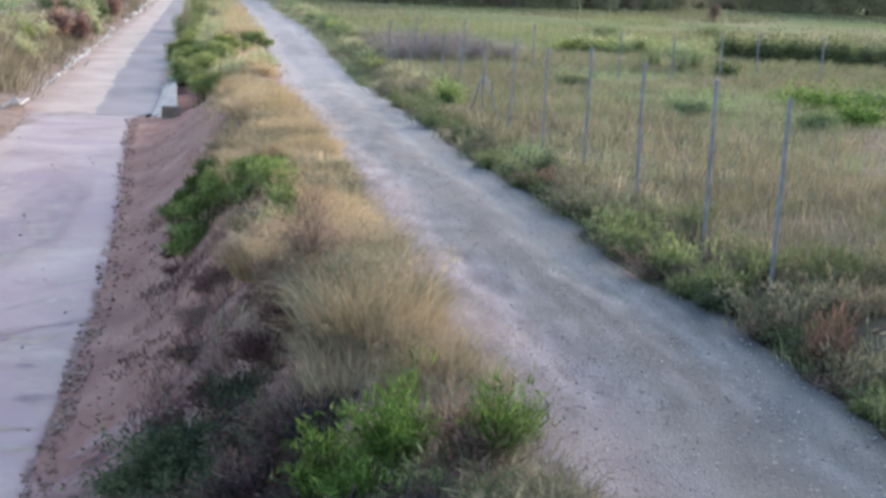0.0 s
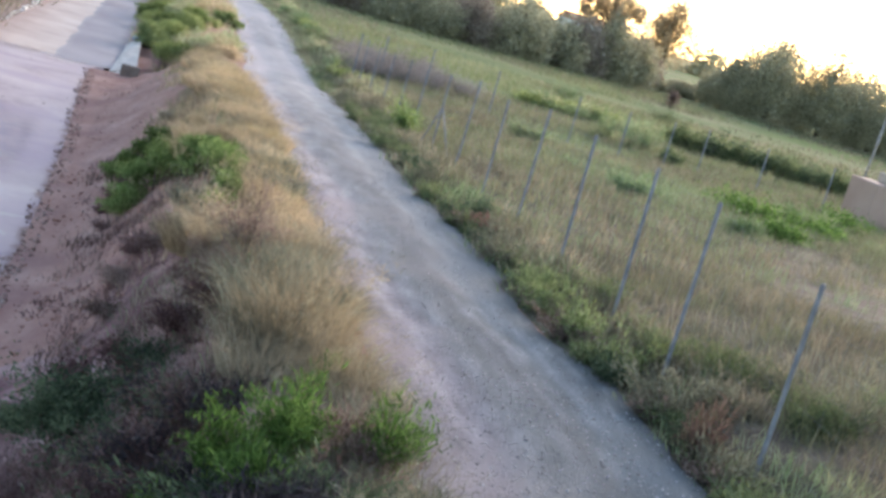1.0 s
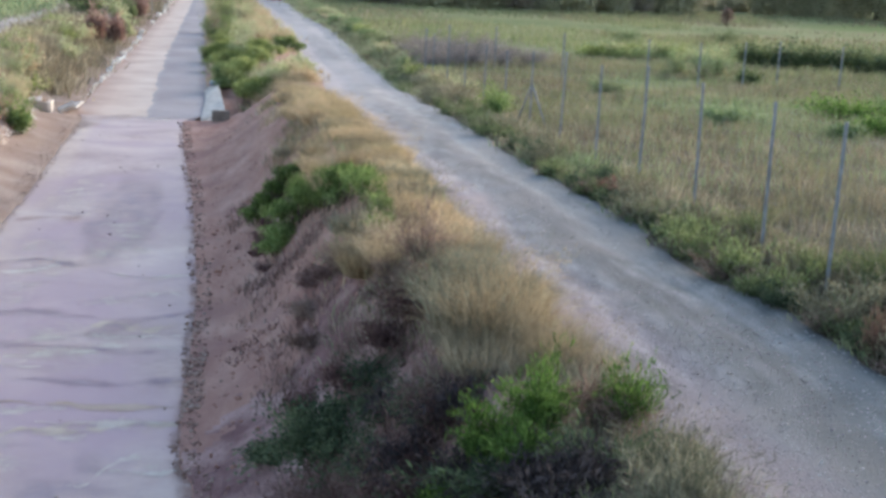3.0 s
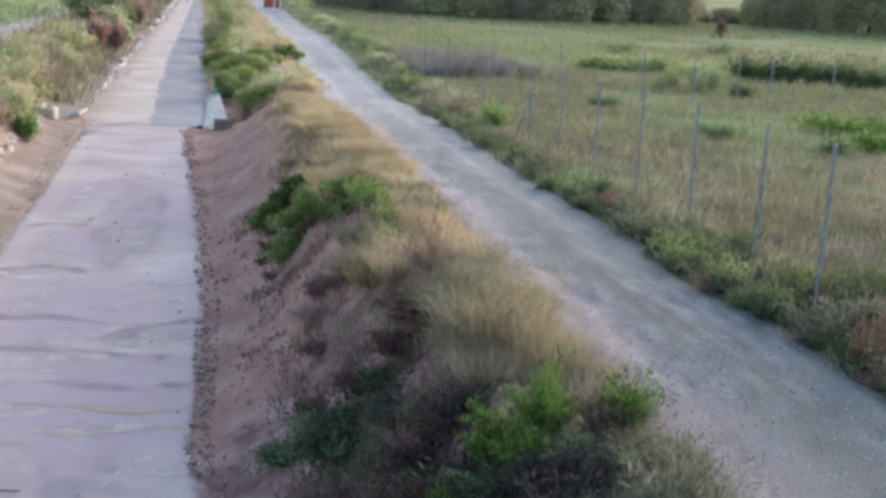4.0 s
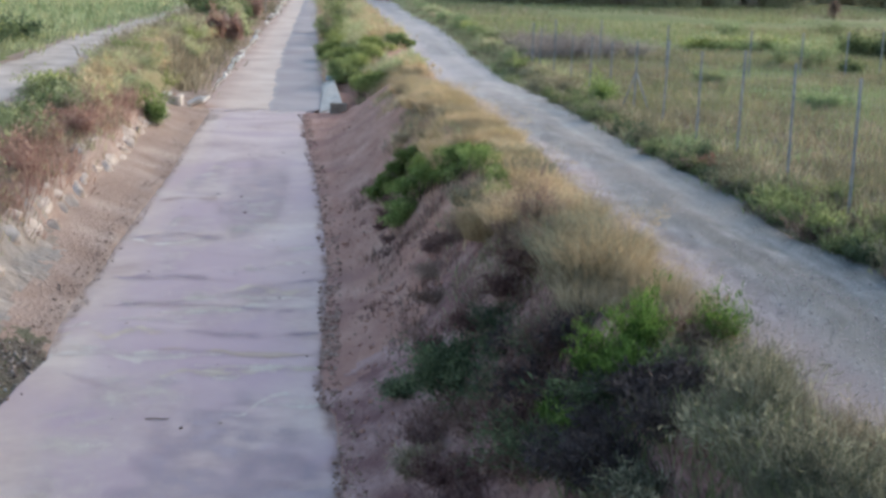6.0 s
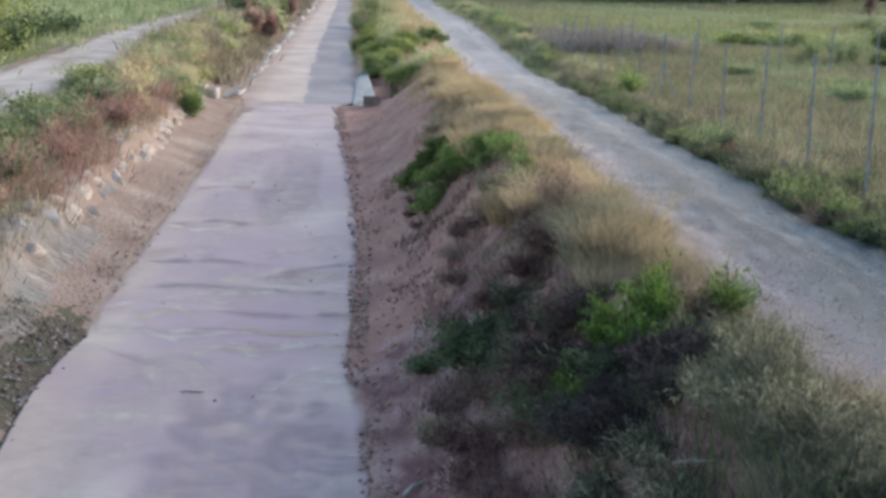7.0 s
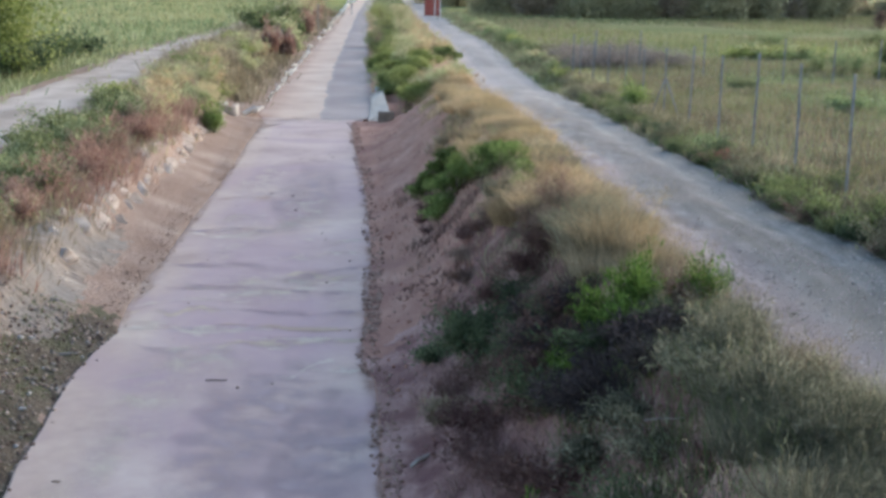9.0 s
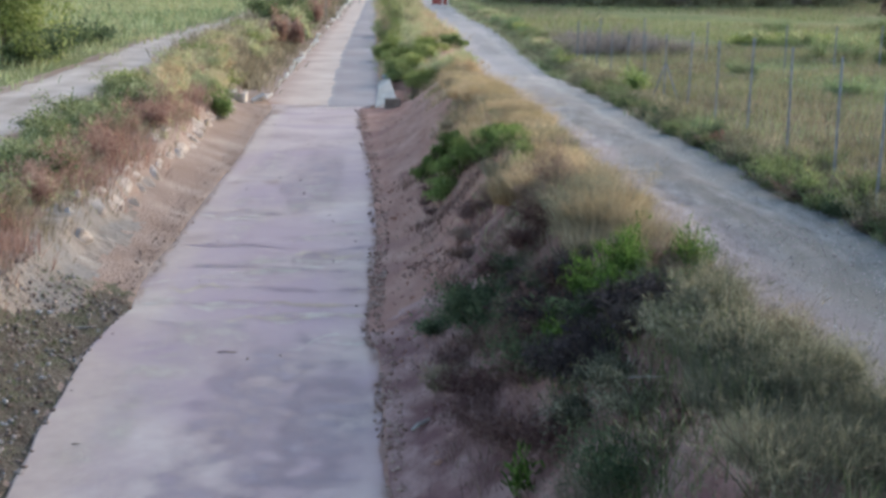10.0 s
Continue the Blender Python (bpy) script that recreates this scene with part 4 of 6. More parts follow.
rubble("clods", 700, lambda y: (lane_r(y) + 0.35, lane_r(y) + 1.9), (8, 27), (0.03, 0.11), 63, SOIL, "dark reddish clods on the earth slope", 2.4, 0.1, thin=0.02)
rubble("pebbles", 420, lambda y: (lane_l(y) - 2.2, lane_l(y) - 0.05), (4, 15.5), (0.02, 0.10), 62, GRIT, "pale broken stones in dark rubble", 2.6)
rubble("pebbles", 500, lambda y: (lane_r(y) + 0.4, lane_r(y) + 2.2), (3, 40), (0.012, 0.06), 54, RUBBLE, "scattered small stones on the earth slope", 3)
rubble("pebbles", 4500, lambda y: (grav_l(y), grav_r(y) + 0.1), (4, 24), (0.007, 0.026), 55, GRIT, "loose pale gravel on the track", 3.5)
rubble("pebbles", 5000, lambda y: (grav_l(y) + 0.1, grav_r(y)), (3.2, 12), (0.008, 0.028), 64, GRIT, "pale stones strewn over the dark near gravel", 2.2)
rubble("pebbles", 90, lambda y: (grav_l(y) + 0.2, grav_r(y)), (4, 14), (0.012, 0.036), 58, GRIT, "larger loose stones on the gravel track", 3)
rubble("pebbles", 90, lambda y: (lane_l(y) + 0.1, lane_r(y) - 0.1), (5, 42), (0.015, 0.06), 56, RUBBLE, "few small stones lying on the concrete", 3)
rubble("pebbles", 700, lambda y: (side_l(y), side_r(y)), (20, 80), (0.03, 0.12), 57, STONE, "loose stones on the side track", 3)

SILT = material("dried_silt", [(0.3, (0.50, 0.405, 0.315)), (0.7, (0.60, 0.505, 0.405))], 4, 30, 0.7, 0.2, 40, film=1.8, spec=0.4)
PALESILT = material("pale_dried_silt", [(0.3, (0.59, 0.52, 0.455)), (0.7, (0.68, 0.61, 0.54))], 4, 30, 0.7, 0.2, 40, film=1.15, spec=0.4)


def silt(y0, x0, x1, h, w, seed, mat):
    """A low wavy ridge of dried silt that water left across the concrete."""
    u = np.linspace(0, 1, 60)
    x = x0 + (x1 - x0) * u
    yc = y0 + 1.3 * fbm(u * 2.2, u * 0 + seed, seed) + 0.3 * fbm(u * 8, u * 0 + seed, seed + 3)
    wid = 2.6 * w * (0.25 + 1.4 * np.abs(fbm(u * 5, u * 0 + 2 * seed, seed + 5))) * np.sin(np.pi * np.clip(u, 0.02, 0.98)) ** 0.4
    prof = np.array([(-1, 0.0), (-0.4, 0.8), (0.1, 1.0), (0.5, 0.6), (1.0, 0.0)])
    P = np.stack([np.repeat(x[:, None], 5, 1), yc[:, None] + wid[:, None] * prof[:, 0], 0.0008 + 0.0014 * prof[:, 1] + 0 * wid[:, None]], -1)
    me = grid_mesh("silt_ridge", P, mat)
    me.attributes.new("cover", "FLOAT", "POINT").data.foreach_set("value", np.tile(np.array([0, 0.9, 1.0, 0.7, 0]), 60).astype(np.float32))
    tagged(new("silt_ridge", me), "thin ridge of dried tan silt across the concrete", "silt", kind="stuff")


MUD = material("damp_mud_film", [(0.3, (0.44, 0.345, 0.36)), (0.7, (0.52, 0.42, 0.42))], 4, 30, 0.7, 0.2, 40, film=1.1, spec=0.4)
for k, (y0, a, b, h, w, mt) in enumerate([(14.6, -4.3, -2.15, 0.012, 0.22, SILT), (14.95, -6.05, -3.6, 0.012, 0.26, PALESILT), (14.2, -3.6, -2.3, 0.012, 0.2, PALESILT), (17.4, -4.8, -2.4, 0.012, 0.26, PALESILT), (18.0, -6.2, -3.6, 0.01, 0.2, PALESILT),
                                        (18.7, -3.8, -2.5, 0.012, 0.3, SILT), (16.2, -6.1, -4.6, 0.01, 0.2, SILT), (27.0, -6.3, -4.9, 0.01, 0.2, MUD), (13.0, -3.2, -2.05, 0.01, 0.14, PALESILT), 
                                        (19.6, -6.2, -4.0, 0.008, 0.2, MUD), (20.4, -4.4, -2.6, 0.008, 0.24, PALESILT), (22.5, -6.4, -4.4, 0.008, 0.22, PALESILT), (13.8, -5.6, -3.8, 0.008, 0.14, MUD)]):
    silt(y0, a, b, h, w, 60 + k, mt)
REDWASH = material("reddish_mud_line", [(0.3, (0.42, 0.30, 0.27)), (0.7, (0.50, 0.375, 0.33))], 3, 20, 0.7, 0.2, 40, film=1.3, spec=0.4)
BROWNSILT = material("brown_mud_line", [(0.3, (0.41, 0.31, 0.245)), (0.7, (0.50, 0.39, 0.315))], 3, 20, 0.7, 0.2, 40, film=1.7, spec=0.4)
VIOLETSILT = material("violet_mud_line", [(0.3, (0.36, 0.275, 0.315)), (0.7, (0.44, 0.345, 0.375))], 3, 20, 0.7, 0.2, 40, film=0.85, spec=0.4)


def wash(path, w, seed, mat):
    """A soft band of dried mud that follows a bent line across the concrete."""
    u = np.linspace(0, 1, 50)
    px, py = zip(*path)
    x = np.interp(u, np.linspace(0, 1, len(px)), px)
    yc = np.interp(u, np.linspace(0, 1, len(py)), py) + 0.22 * fbm(u * 5, u * 0 + seed, seed) + 0.08 * fbm(u * 14, u * 0 + seed, seed + 3)
    wid = w * (0.5 + 1.5 * np.abs(fbm(u * 6, u * 0 + 2 * seed, seed + 5)) + 0.3 * np.sin(u * 9 + seed)) * np.sin(np.pi * np.clip(u, 0.03, 0.97)) ** 0.5
    f = np.array([-1, -0.55, 0.0, 0.5, 1.0])
    P = np.stack([np.repeat(x[:, None], 5, 1), yc[:, None] + wid[:, None] * f, np.full((50, 5), 0.0042)], -1)
    me = grid_mesh("mud_wash", P, mat)
    me.attributes.new("cover", "FLOAT", "POINT").data.foreach_set("value", np.tile(np.array([0, 0.75, 1.15, 0.8, 0]), 50).astype(np.float32))
    tagged(new("mud_wash", me), "soft band of dried mud across the concrete", "mud", kind="stuff")


for k, (path, w, mt) in enumerate([(((-4.53, 15.3), (-3.4, 15.2), (-2.15, 15.12)), 0.2, BROWNSILT), (((-3.9, 14.63), (-3.0, 14.5), (-2.15, 14.6)), 0.2, PALESILT), (((-3.9, 18.2), (-3.25, 18.9), (-2.35, 19.6)), 0.6, VIOLETSILT),
                                   (((-6.0, 14.95), (-5.4, 15.12), (-4.5, 15.15)), 0.26, PALESILT), (((-5.8, 17.5), (-4.9, 17.75), (-4.0, 17.65), (-3.2, 17.4), (-2.3, 17.4)), 0.3, VIOLETSILT), (((-6.2, 16.3), (-5.2, 16.85), (-4.2, 16.7)), 0.24, PALESILT),
                                   (((-2.8, 13.07), (-2.3, 13.0), (-2.0, 13.1)), 0.15, PALESILT), (((-4.4, 18.5), (-3.4, 18.1), (-2.4, 18.3)), 0.26, PALESILT), (((-6.2, 19.3), (-5.0, 19.6), (-3.8, 19.2)), 0.34, VIOLETSILT), (((-4.4, 16.2), (-3.2, 16.0), (-2.2, 16.2)), 0.3, VIOLETSILT),
                                   (((-6.3, 22.4), (-5.3, 22.9), (-4.5, 22.6)), 0.4, VIOLETSILT), (((-6.4, 26.4), (-5.6, 26.8), (-5.0, 26.6)), 0.4, REDWASH), (((-3.9, 22.0), (-3.2, 21.6), (-2.5, 22.0)), 0.3, PALESILT)]):
    wash(path, w, 260 + k, mt)


def film_patch(x, y, rx, ry, seed, mat, label):
    """A thin film with a lobed outline, such as dried mud."""
    a = np.linspace(0, 2 * np.pi, 72, endpoint=False)
    lobes = 0.8 + 1.3 * fbm(np.cos(a) * 1.6 + seed, np.sin(a) * 1.6, seed, 4)
    f = np.array([0, 0.35, 0.7, 0.9, 1.0])[:, None]
    P = np.stack([x + f * rx * lobes * np.cos(a), y + f * ry * lobes * np.sin(a), 0.0016 - 0.0008 * f ** 4 + 0.0003 * (seed % 5) + 0 * a], -1)
    P = np.concatenate([P, P[:, :1]], 1)
    me = grid_mesh("lobed_film", P, mat)
    me.attributes.new("cover", "FLOAT", "POINT").data.foreach_set("value", np.repeat(np.array([1, 1, 0.8, 0.45, 0]), 73).astype(np.float32))
    tagged(new("lobed_film", me), label, "mud", kind="stuff")


VIOLETFILM = material("violet_grey_film", [(0.3, (0.40, 0.315, 0.34)), (0.7, (0.47, 0.375, 0.395))], 1.2, 14, 0.65, 0.15, 40, film=1.0, spec=0.4)
REDMUD = material("pinkish_mud_film", [(0.3, (0.40, 0.30, 0.25)), (0.7, (0.50, 0.395, 0.335))], 3, 20, 0.7, 0.2, 40, film=0.9, spec=0.4)
YELLOWFILM = material("yellowish_lime_film", [(0.3, (0.64, 0.58, 0.475)), (0.7, (0.74, 0.68, 0.565))], 1.5, 12, 0.7, 0.2, 40, film=0.62, spec=0.4)
film_patch(-7.45, 40.9, 0.9, 1.7, 3, REDMUD, "pinkish dried mud washed over the road edge")
film_patch(-6.4, 42.9, 1.1, 1.2, 5, REDMUD, "pale grit washed over the end of the concrete")
film_patch(-5.0, 43.2, 1.0, 1.2, 8, PALESILT, "pale cement smear over the joint of the asphalt")
for k, (x, y, rx, ry) in enumerate([(-4.95, 11.8, 0.75, 2.6), (-5.0, 9.0, 0.6, 2.4), (-4.6, 13.4, 0.9, 1.2), (-4.7, 6.6, 0.5, 2.0), (-4.2, 17.8, 1.3, 1.6), (-5.2, 22.5, 1.0, 3.0), (-4.0, 25.0, 0.9, 3.4), (-5.6, 29.0, 0.9, 3.6)]):
    film_patch(x, y, rx, ry, 11 + 3 * k, YELLOWFILM, "yellowish dried film along the road edge")


# violet-grey tint over the near concrete, darker than its base colour
for k, (x, y, rx, ry) in enumerate([(-3.3, 10.2, 1.5, 3.2), (-2.35, 9.6, 1.0, 3.6), (-3.3, 6.0, 1.6, 3.4), (-2.5, 8.0, 1.0, 3.8), (-4.2, 27, 1.2, 5.0)]):
    film_patch(x, y, rx, ry, 41 + 3 * k, VIOLETFILM, "violet-grey patch on the concrete")


def spill(edge, side, y0, y1, width, seed, mat, label):
    """Earth washed a little way over the edge of the concrete, thinning out."""
    y = np.arange(y0, y1, 0.12)
    reach = width * (0.55 + 1.5 * np.abs(fbm(y * 0.8, y * 0 + seed, seed, 4)))
    f = np.array([-0.4, 0.0, 0.35, 0.7, 1.0])
    X = (edge(y) - side * 0.1)[:, None] + side * reach[:, None] * f
    P = np.stack([X, np.repeat(y[:, None], 5, 1), np.full(X.shape, 0.0034)], -1)
    me = grid_mesh("earth_spill", P, mat)
    me.attributes.new("cover", "FLOAT", "POINT").data.foreach_set("value", np.tile(np.array([2.2, 2.0, 1.3, 0.6, 0]), len(y)).astype(np.float32))
    tagged(new("earth_spill", me), label, "earth", kind="stuff")


TANFILM = material("tan_earth_film", [(0.3, (0.40, 0.30, 0.24)), (0.7, (0.52, 0.41, 0.34))], 3, 20, 0.9, 0.5, 40, film=1.1)
SOILFILM = material("mauve_earth_film", [(0.3, (0.34, 0.225, 0.19)), (0.7, (0.47, 0.33, 0.28))], 3, 20, 0.9, 0.5, 40, film=1.1)
spill(lane_l, 1, 15.0, 43.0, 0.42, 5, TANFILM, "tan earth washed over the edge of the concrete")
spill(lane_r, -1, 3.0, 42.4, 0.36, 9, SOILFILM, "mauve earth washed over the edge of the concrete")


def stick(x, y, length, turn, r=0.012, label="short dark stick lying on the concrete", mat=BARK, z=None):
    pts = np.array([(-length / 2, 0, r), (-length * 0.1, 0.012, r * 1.4), (length * 0.2, -0.01, r * 1.2), (length / 2, 0.01, r)])
    ob = tagged(new("stick", tubes_mesh("stick", [(pts, np.array([0.7, 1, 0.9, 0.5]) * r)], mat, 6)), label, "stick")
    ob.matrix_world = pose(x, y, (z_at(x, y) if z is None else z) + 0.005, 0, 0, turn)


stick(-4.05, 12.45, 0.3, 3, 0.009, z=0.0)
stick(-5.22, 8.8, 0.1, 10, 0.008, z=0.0)
stick(-1.14, 9.32, 0.5, 60, 0.03, "bleached forked stick lying on the earth slope", DEADWOOD)
stick(0.95, 5.7, 0.4, 12, 0.007, "pale curved dead twig caught in dry weeds", DEADWOOD, z_at(0.95, 5.7) + 0.28)
stick(-6.4, 13.4, 0.4, 30, 0.02, "bleached stick among rubble", DEADWOOD)


# ---- shrubs and weeds, near to far ----
G1 = "green shrubs on the earth ridge"
def creeping(name, spots, n, leaf, mat, label, seed, group):
    """A broom shrub whose lobes follow the ground: spots of (x, y, radius, height over the ground)."""
    x0, y0 = spots[0][0], spots[0][1]
    z0 = float(ground_z(x0, y0)) - 0.05
    blobs = [(x - x0, y - y0, float(ground_z(x, y, False)) - z0 + h, r, r * 1.15, r * 0.85) for x, y, r, h in spots]
    return broom(name, x0, y0, blobs, n, leaf, mat, label, seed, group)


creeping("green_shrub", [(-0.4, 21.6, 0.38, 0.3), (-1.07, 20.9, 0.27, 0.2), (-0.98, 21.1, 0.28, 0.26), (-0.8, 21.5, 0.34, 0.3), (-0.6, 21.7, 0.37, 0.32), (-0.45, 21.2, 0.3, 0.28), (-0.15, 21.1, 0.37, 0.25), (0.08, 20.3, 0.36, 0.24), (0.25, 19.4, 0.33, 0.24), (-0.2, 20.7, 0.24, 0.14), (0.0, 20.0, 0.22, 0.12)],
         18000, (0.10, 0.015), BROOM, "rounded fresh green broom shrub on the earth ridge", 101, G1)
creeping("green_shrub", [(-1.05, 24.4, 0.3, 0.27), (-1.42, 24.1, 0.27, 0.2), (-1.28, 24.35, 0.28, 0.26), (-0.8, 24.25, 0.28, 0.27), (-0.6, 24.2, 0.2, 0.26)],
         6000, (0.10, 0.015), BROOM, "smaller green broom shrub on the ridge slope", 102, G1)
creeping("green_shrub", [(0.36, 18.0, 0.26, 0.3), (0.34, 18.8, 0.28, 0.32), (0.44, 17.1, 0.24, 0.26), (0.45, 16.3, 0.2, 0.2)],
         3600, (0.11, 0.012), BROOM, "thin green sprays mixed with dry grass", 103, G1)
for k, (x, y, r, h) in enumerate([(-1.27, 22.6, 0.26, 0.22), (-1.33, 21.8, 0.24, 0.18), (-1.2, 23.3, 0.22, 0.2), (-1.15, 20.5, 0.25, 0.14)]):
    shrub("red_weed", x, y, r, r, h, 900, (0.07, 0.010), REDTWIG, "dark reddish dead stems below the broom shrub", 1021 + k, 7, 0.6, "red weeds by the broom")
slab = tagged(new("stone", stone_mesh("stone", 90, DARKCEMENT, 14, 0.6)), "half-buried dark weathered stone on the ridge crest", "stone")
slab.matrix_world = pose(0.76, 17.1, z_at(0.76, 17.1) + 0.12, 0, 0, 8) @ Matrix.Diagonal((0.26, 0.22, 0.2, 1))
for k, (x, y, r, h, n) in enumerate([(0.36, 8.8, 0.28, 0.40, 900), (0.72, 8.95, 0.38, 0.5, 1900), (1.15, 8.95, 0.42, 0.55, 2300), (0.52, 8.35, 0.34, 0.32, 1100), (0.95, 8.4, 0.42, 0.36, 1700)]):
    shrub("green_shrub", x, y, r, r, h, int(n * 1.7), (0.085, 0.011), FRESH, "bright green feathery shrub with upright sprays", 1030 + k, 5, 0.95, G1)
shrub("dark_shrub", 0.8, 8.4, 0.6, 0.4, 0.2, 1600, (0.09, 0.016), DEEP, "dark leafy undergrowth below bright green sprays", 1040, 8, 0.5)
shrub("green_shrub", 1.9, 8.85, 0.4, 0.34, 0.62, 2000, (0.085, 0.011), FRESH, "small bright green upright sprig in dry grass", 104, 4, 1.0, G1)
for k, (x, y, r, h, m) in enumerate([(0.15, 12.3, 0.55, 0.28, DEEP), (0.3, 12.9, 0.5, 0.3, DARKTWIG), (-0.1, 12.8, 0.5, 0.22, REDTWIG), (0.5, 13.4, 0.5, 0.32, DARKTWIG), (0.1, 11.5, 0.5, 0.3, DEEP), (-0.75, 10.9, 0.5, 0.25, REDTWIG), (-0.35, 10.6, 0.6, 0.3, DARKTWIG), (-1.0, 12.6, 0.4, 0.25, DEEP), (-0.6, 13.2, 0.4, 0.18, REDTWIG), (-0.43, 17.3, 0.5, 0.13, REDTWIG), (-0.2, 16.9, 0.5, 0.15, DARKTWIG), (-0.5, 16.3, 0.5, 0.1, BROWNWEED), (-0.5, 15.0, 0.5, 0.12, BROWNWEED)]):
    shrub("tangled_weed", x, y, r, r * 1.1, h, 2600, (0.07, 0.011), m, "low dark weeds spreading over the earth slope", 1051 + k, 9, 0.4, "tangled weeds on the slope")
shrub("dark_shrub", -0.4, 11.8, 1.05, 1.1, 0.6, 10500, (0.055, 0.018), DEEP, "dark dusty green shrub on the earth slope", 105, 10, 0.4)
shrub("dark_shrub", 0.3, 9.9, 0.55, 0.6, 0.4, 2400, (0.09, 0.012), DARKTWIG, "dark brown tangled shrub in the hollow of the slope", 106, 10, 0.4)
shrub("dark_shrub", 0.6, 7.5, 0.7, 0.7, 0.3, 3000, (0.09, 0.014), HOLLOWSHADE, "shade-black tangled weeds on the ridge", 107, 10, 0.6)
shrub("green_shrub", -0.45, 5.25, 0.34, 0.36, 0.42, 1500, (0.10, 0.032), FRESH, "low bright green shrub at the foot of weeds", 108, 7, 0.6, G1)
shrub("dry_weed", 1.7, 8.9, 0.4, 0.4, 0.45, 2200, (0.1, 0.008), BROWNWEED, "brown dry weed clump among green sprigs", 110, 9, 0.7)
shrub("dry_weed", 0.5, 8.1, 0.5, 0.5, 0.2, 1600, (0.1, 0.012), HOLLOWSHADE, "shade-black weed clump under the bright shrub", 111, 9, 0.6)
for i, (x, y, r, h, m, lab) in enumerate([(-0.1, 7.3, 0.6, 0.4, DARKTWIG, "dark brown dead"), (0.2, 6.5, 0.6, 0.35, DARKTWIG, "dark brown dead"), (-0.5, 8.7, 0.8, 0.26, REDTWIG, "dark reddish dead"),
                                          (0.1, 9.6, 0.6, 0.4, DARKTWIG, "dark brown dead"), (0.2, 8.3, 0.8, 0.5, DEEP, "dark green"), (0.55, 10.3, 0.6, 0.4, DARKTWIG, "dark brown dead"),
                                           (0.1, 4.2, 0.6, 0.4, OLIVE, "olive green"), (0.6, 4.9, 0.7, 0.6, DEEP, "dark green"), (1.5, 6.3, 0.5, 0.4, NEARWEED, "grey green"), (1.7, 5.6, 0.6, 0.5, NEARWEED, "grey green"), (0.55, 7.4, 0.55, 0.25, HOLLOWSHADE, "shade-black"), (0.8, 6.6, 0.55, 0.28, NEARWEED, "grey-green dry"), (0.75, 7.9, 0.45, 0.2, HOLLOWSHADE, "shade-black"), (0.45, 6.6, 0.5, 0.22, NEARWEED, "grey-green dry"), (0.9, 5.7, 0.5, 0.3, NEARWEED, "grey-green dry"), (0.3, 9.9, 0.6, 0.3, HOLLOWSHADE, "shade-black"), (-0.05, 10.7, 0.6, 0.35, DEEP, "dark green"), (0.25, 11.2, 0.5, 0.35, HOLLOWSHADE, "shade-black"), (0.45, 10.6, 0.5, 0.3, DEEP, "dark green"), (-0.3, 9.3, 0.5, 0.25, REDTWIG, "dark reddish dead"), (0.75, 10.0, 0.5, 0.3, HOLLOWSHADE, "shade-black"), (0.6, 12.9, 0.4, 0.3, DARKTWIG, "dark brown dead")]):
    shrub("tangled_weed", x, y, r, r, h, 3600, (0.08, 0.010) if m is not DARKTWIG else (0.09, 0.012) if m is HOLLOWSHADE else (0.09, 0.007), m, lab + " tangled weeds on the shaded slope", 160 + i, 10, 0.45, "tangled weeds on the slope", stem=BARK)
# the near-black weeds here stand in for shade under the sprays
for k, (x, y, r, h, m) in enumerate([(0.95, 7.9, 0.42, 0.42, HOLLOWSHADE), (1.25, 7.6, 0.4, 0.4, HOLLOWSHADE), (0.7, 7.2, 0.45, 0.4, HOLLOWSHADE), (1.05, 7.1, 0.4, 0.38, HOLLOWSHADE), (1.45, 7.9, 0.35, 0.4, DEEP), (0.35, 7.9, 0.45, 0.38, HOLLOWSHADE), (0.0, 8.6, 0.5, 0.32, REDTWIG), (-0.3, 8.0, 0.5, 0.3, REDTWIG), (0.05, 9.2, 0.5, 0.35, DARKTWIG), (-0.55, 9.6, 0.45, 0.26, REDTWIG), (0.55, 8.7, 0.4, 0.4, HOLLOWSHADE)]):
    shrub("tangled_weed", x, y, r, r, h, 3000, (0.085, 0.011), m, "dark and shade-black weeds in the hollow below the green sprays", 1070 + k, 9, 0.5, "tangled weeds on the slope")
shrub("green_sprig", -0.15, 6.2, 0.12, 0.12, 0.6, 260, (0.12, 0.025), FRESH, "thin upright green sprig on the slope", 109, 4, 0.9)
G2 = "dry grey weeds on the ridge"
for i, (x, y, r, h) in enumerate([(1.75, 6.9, 0.6, 0.6), (2.2, 6.0, 0.5, 0.55), (2.4, 5.0, 0.55, 0.55), (2.6, 3.9, 0.6, 0.6), (1.9, 4.6, 0.7, 0.6), (1.75, 5.3, 0.7, 0.6), (0.4, 4.7, 0.5, 0.45), (0.3, 3.6, 0.7, 0.55), (1.5, 3.0, 0.9, 0.7), (2.6, 2.6, 0.7, 0.7), (2.0, 7.6, 0.5, 0.5),
                                  (0.5, 14.2, 0.4, 0.4), (0.4, 15.6, 0.55, 0.55), (-0.05, 16.6, 0.4, 0.34), (0.75, 14.3, 0.6, 0.75), (-0.9, 10.2, 0.35, 0.35), (0.6, 13.4, 0.4, 0.4)]):
    shrub("dry_weed", x, y, r, r, h, 4200 if y < 9 else 3000, (0.12, 0.0045) if y < 9 else (0.12, 0.007), NEARWEED if y < 5.2 else [WISP, NEARWEED, GREYGRASS, NEARWEED, WISP][(i + 1) % 5] if y < 9 else (BROWNWEED if i % 3 else STRAW), "grey-brown dry feathery weed clump on the ridge", 120 + i, 9, 0.75, G2)


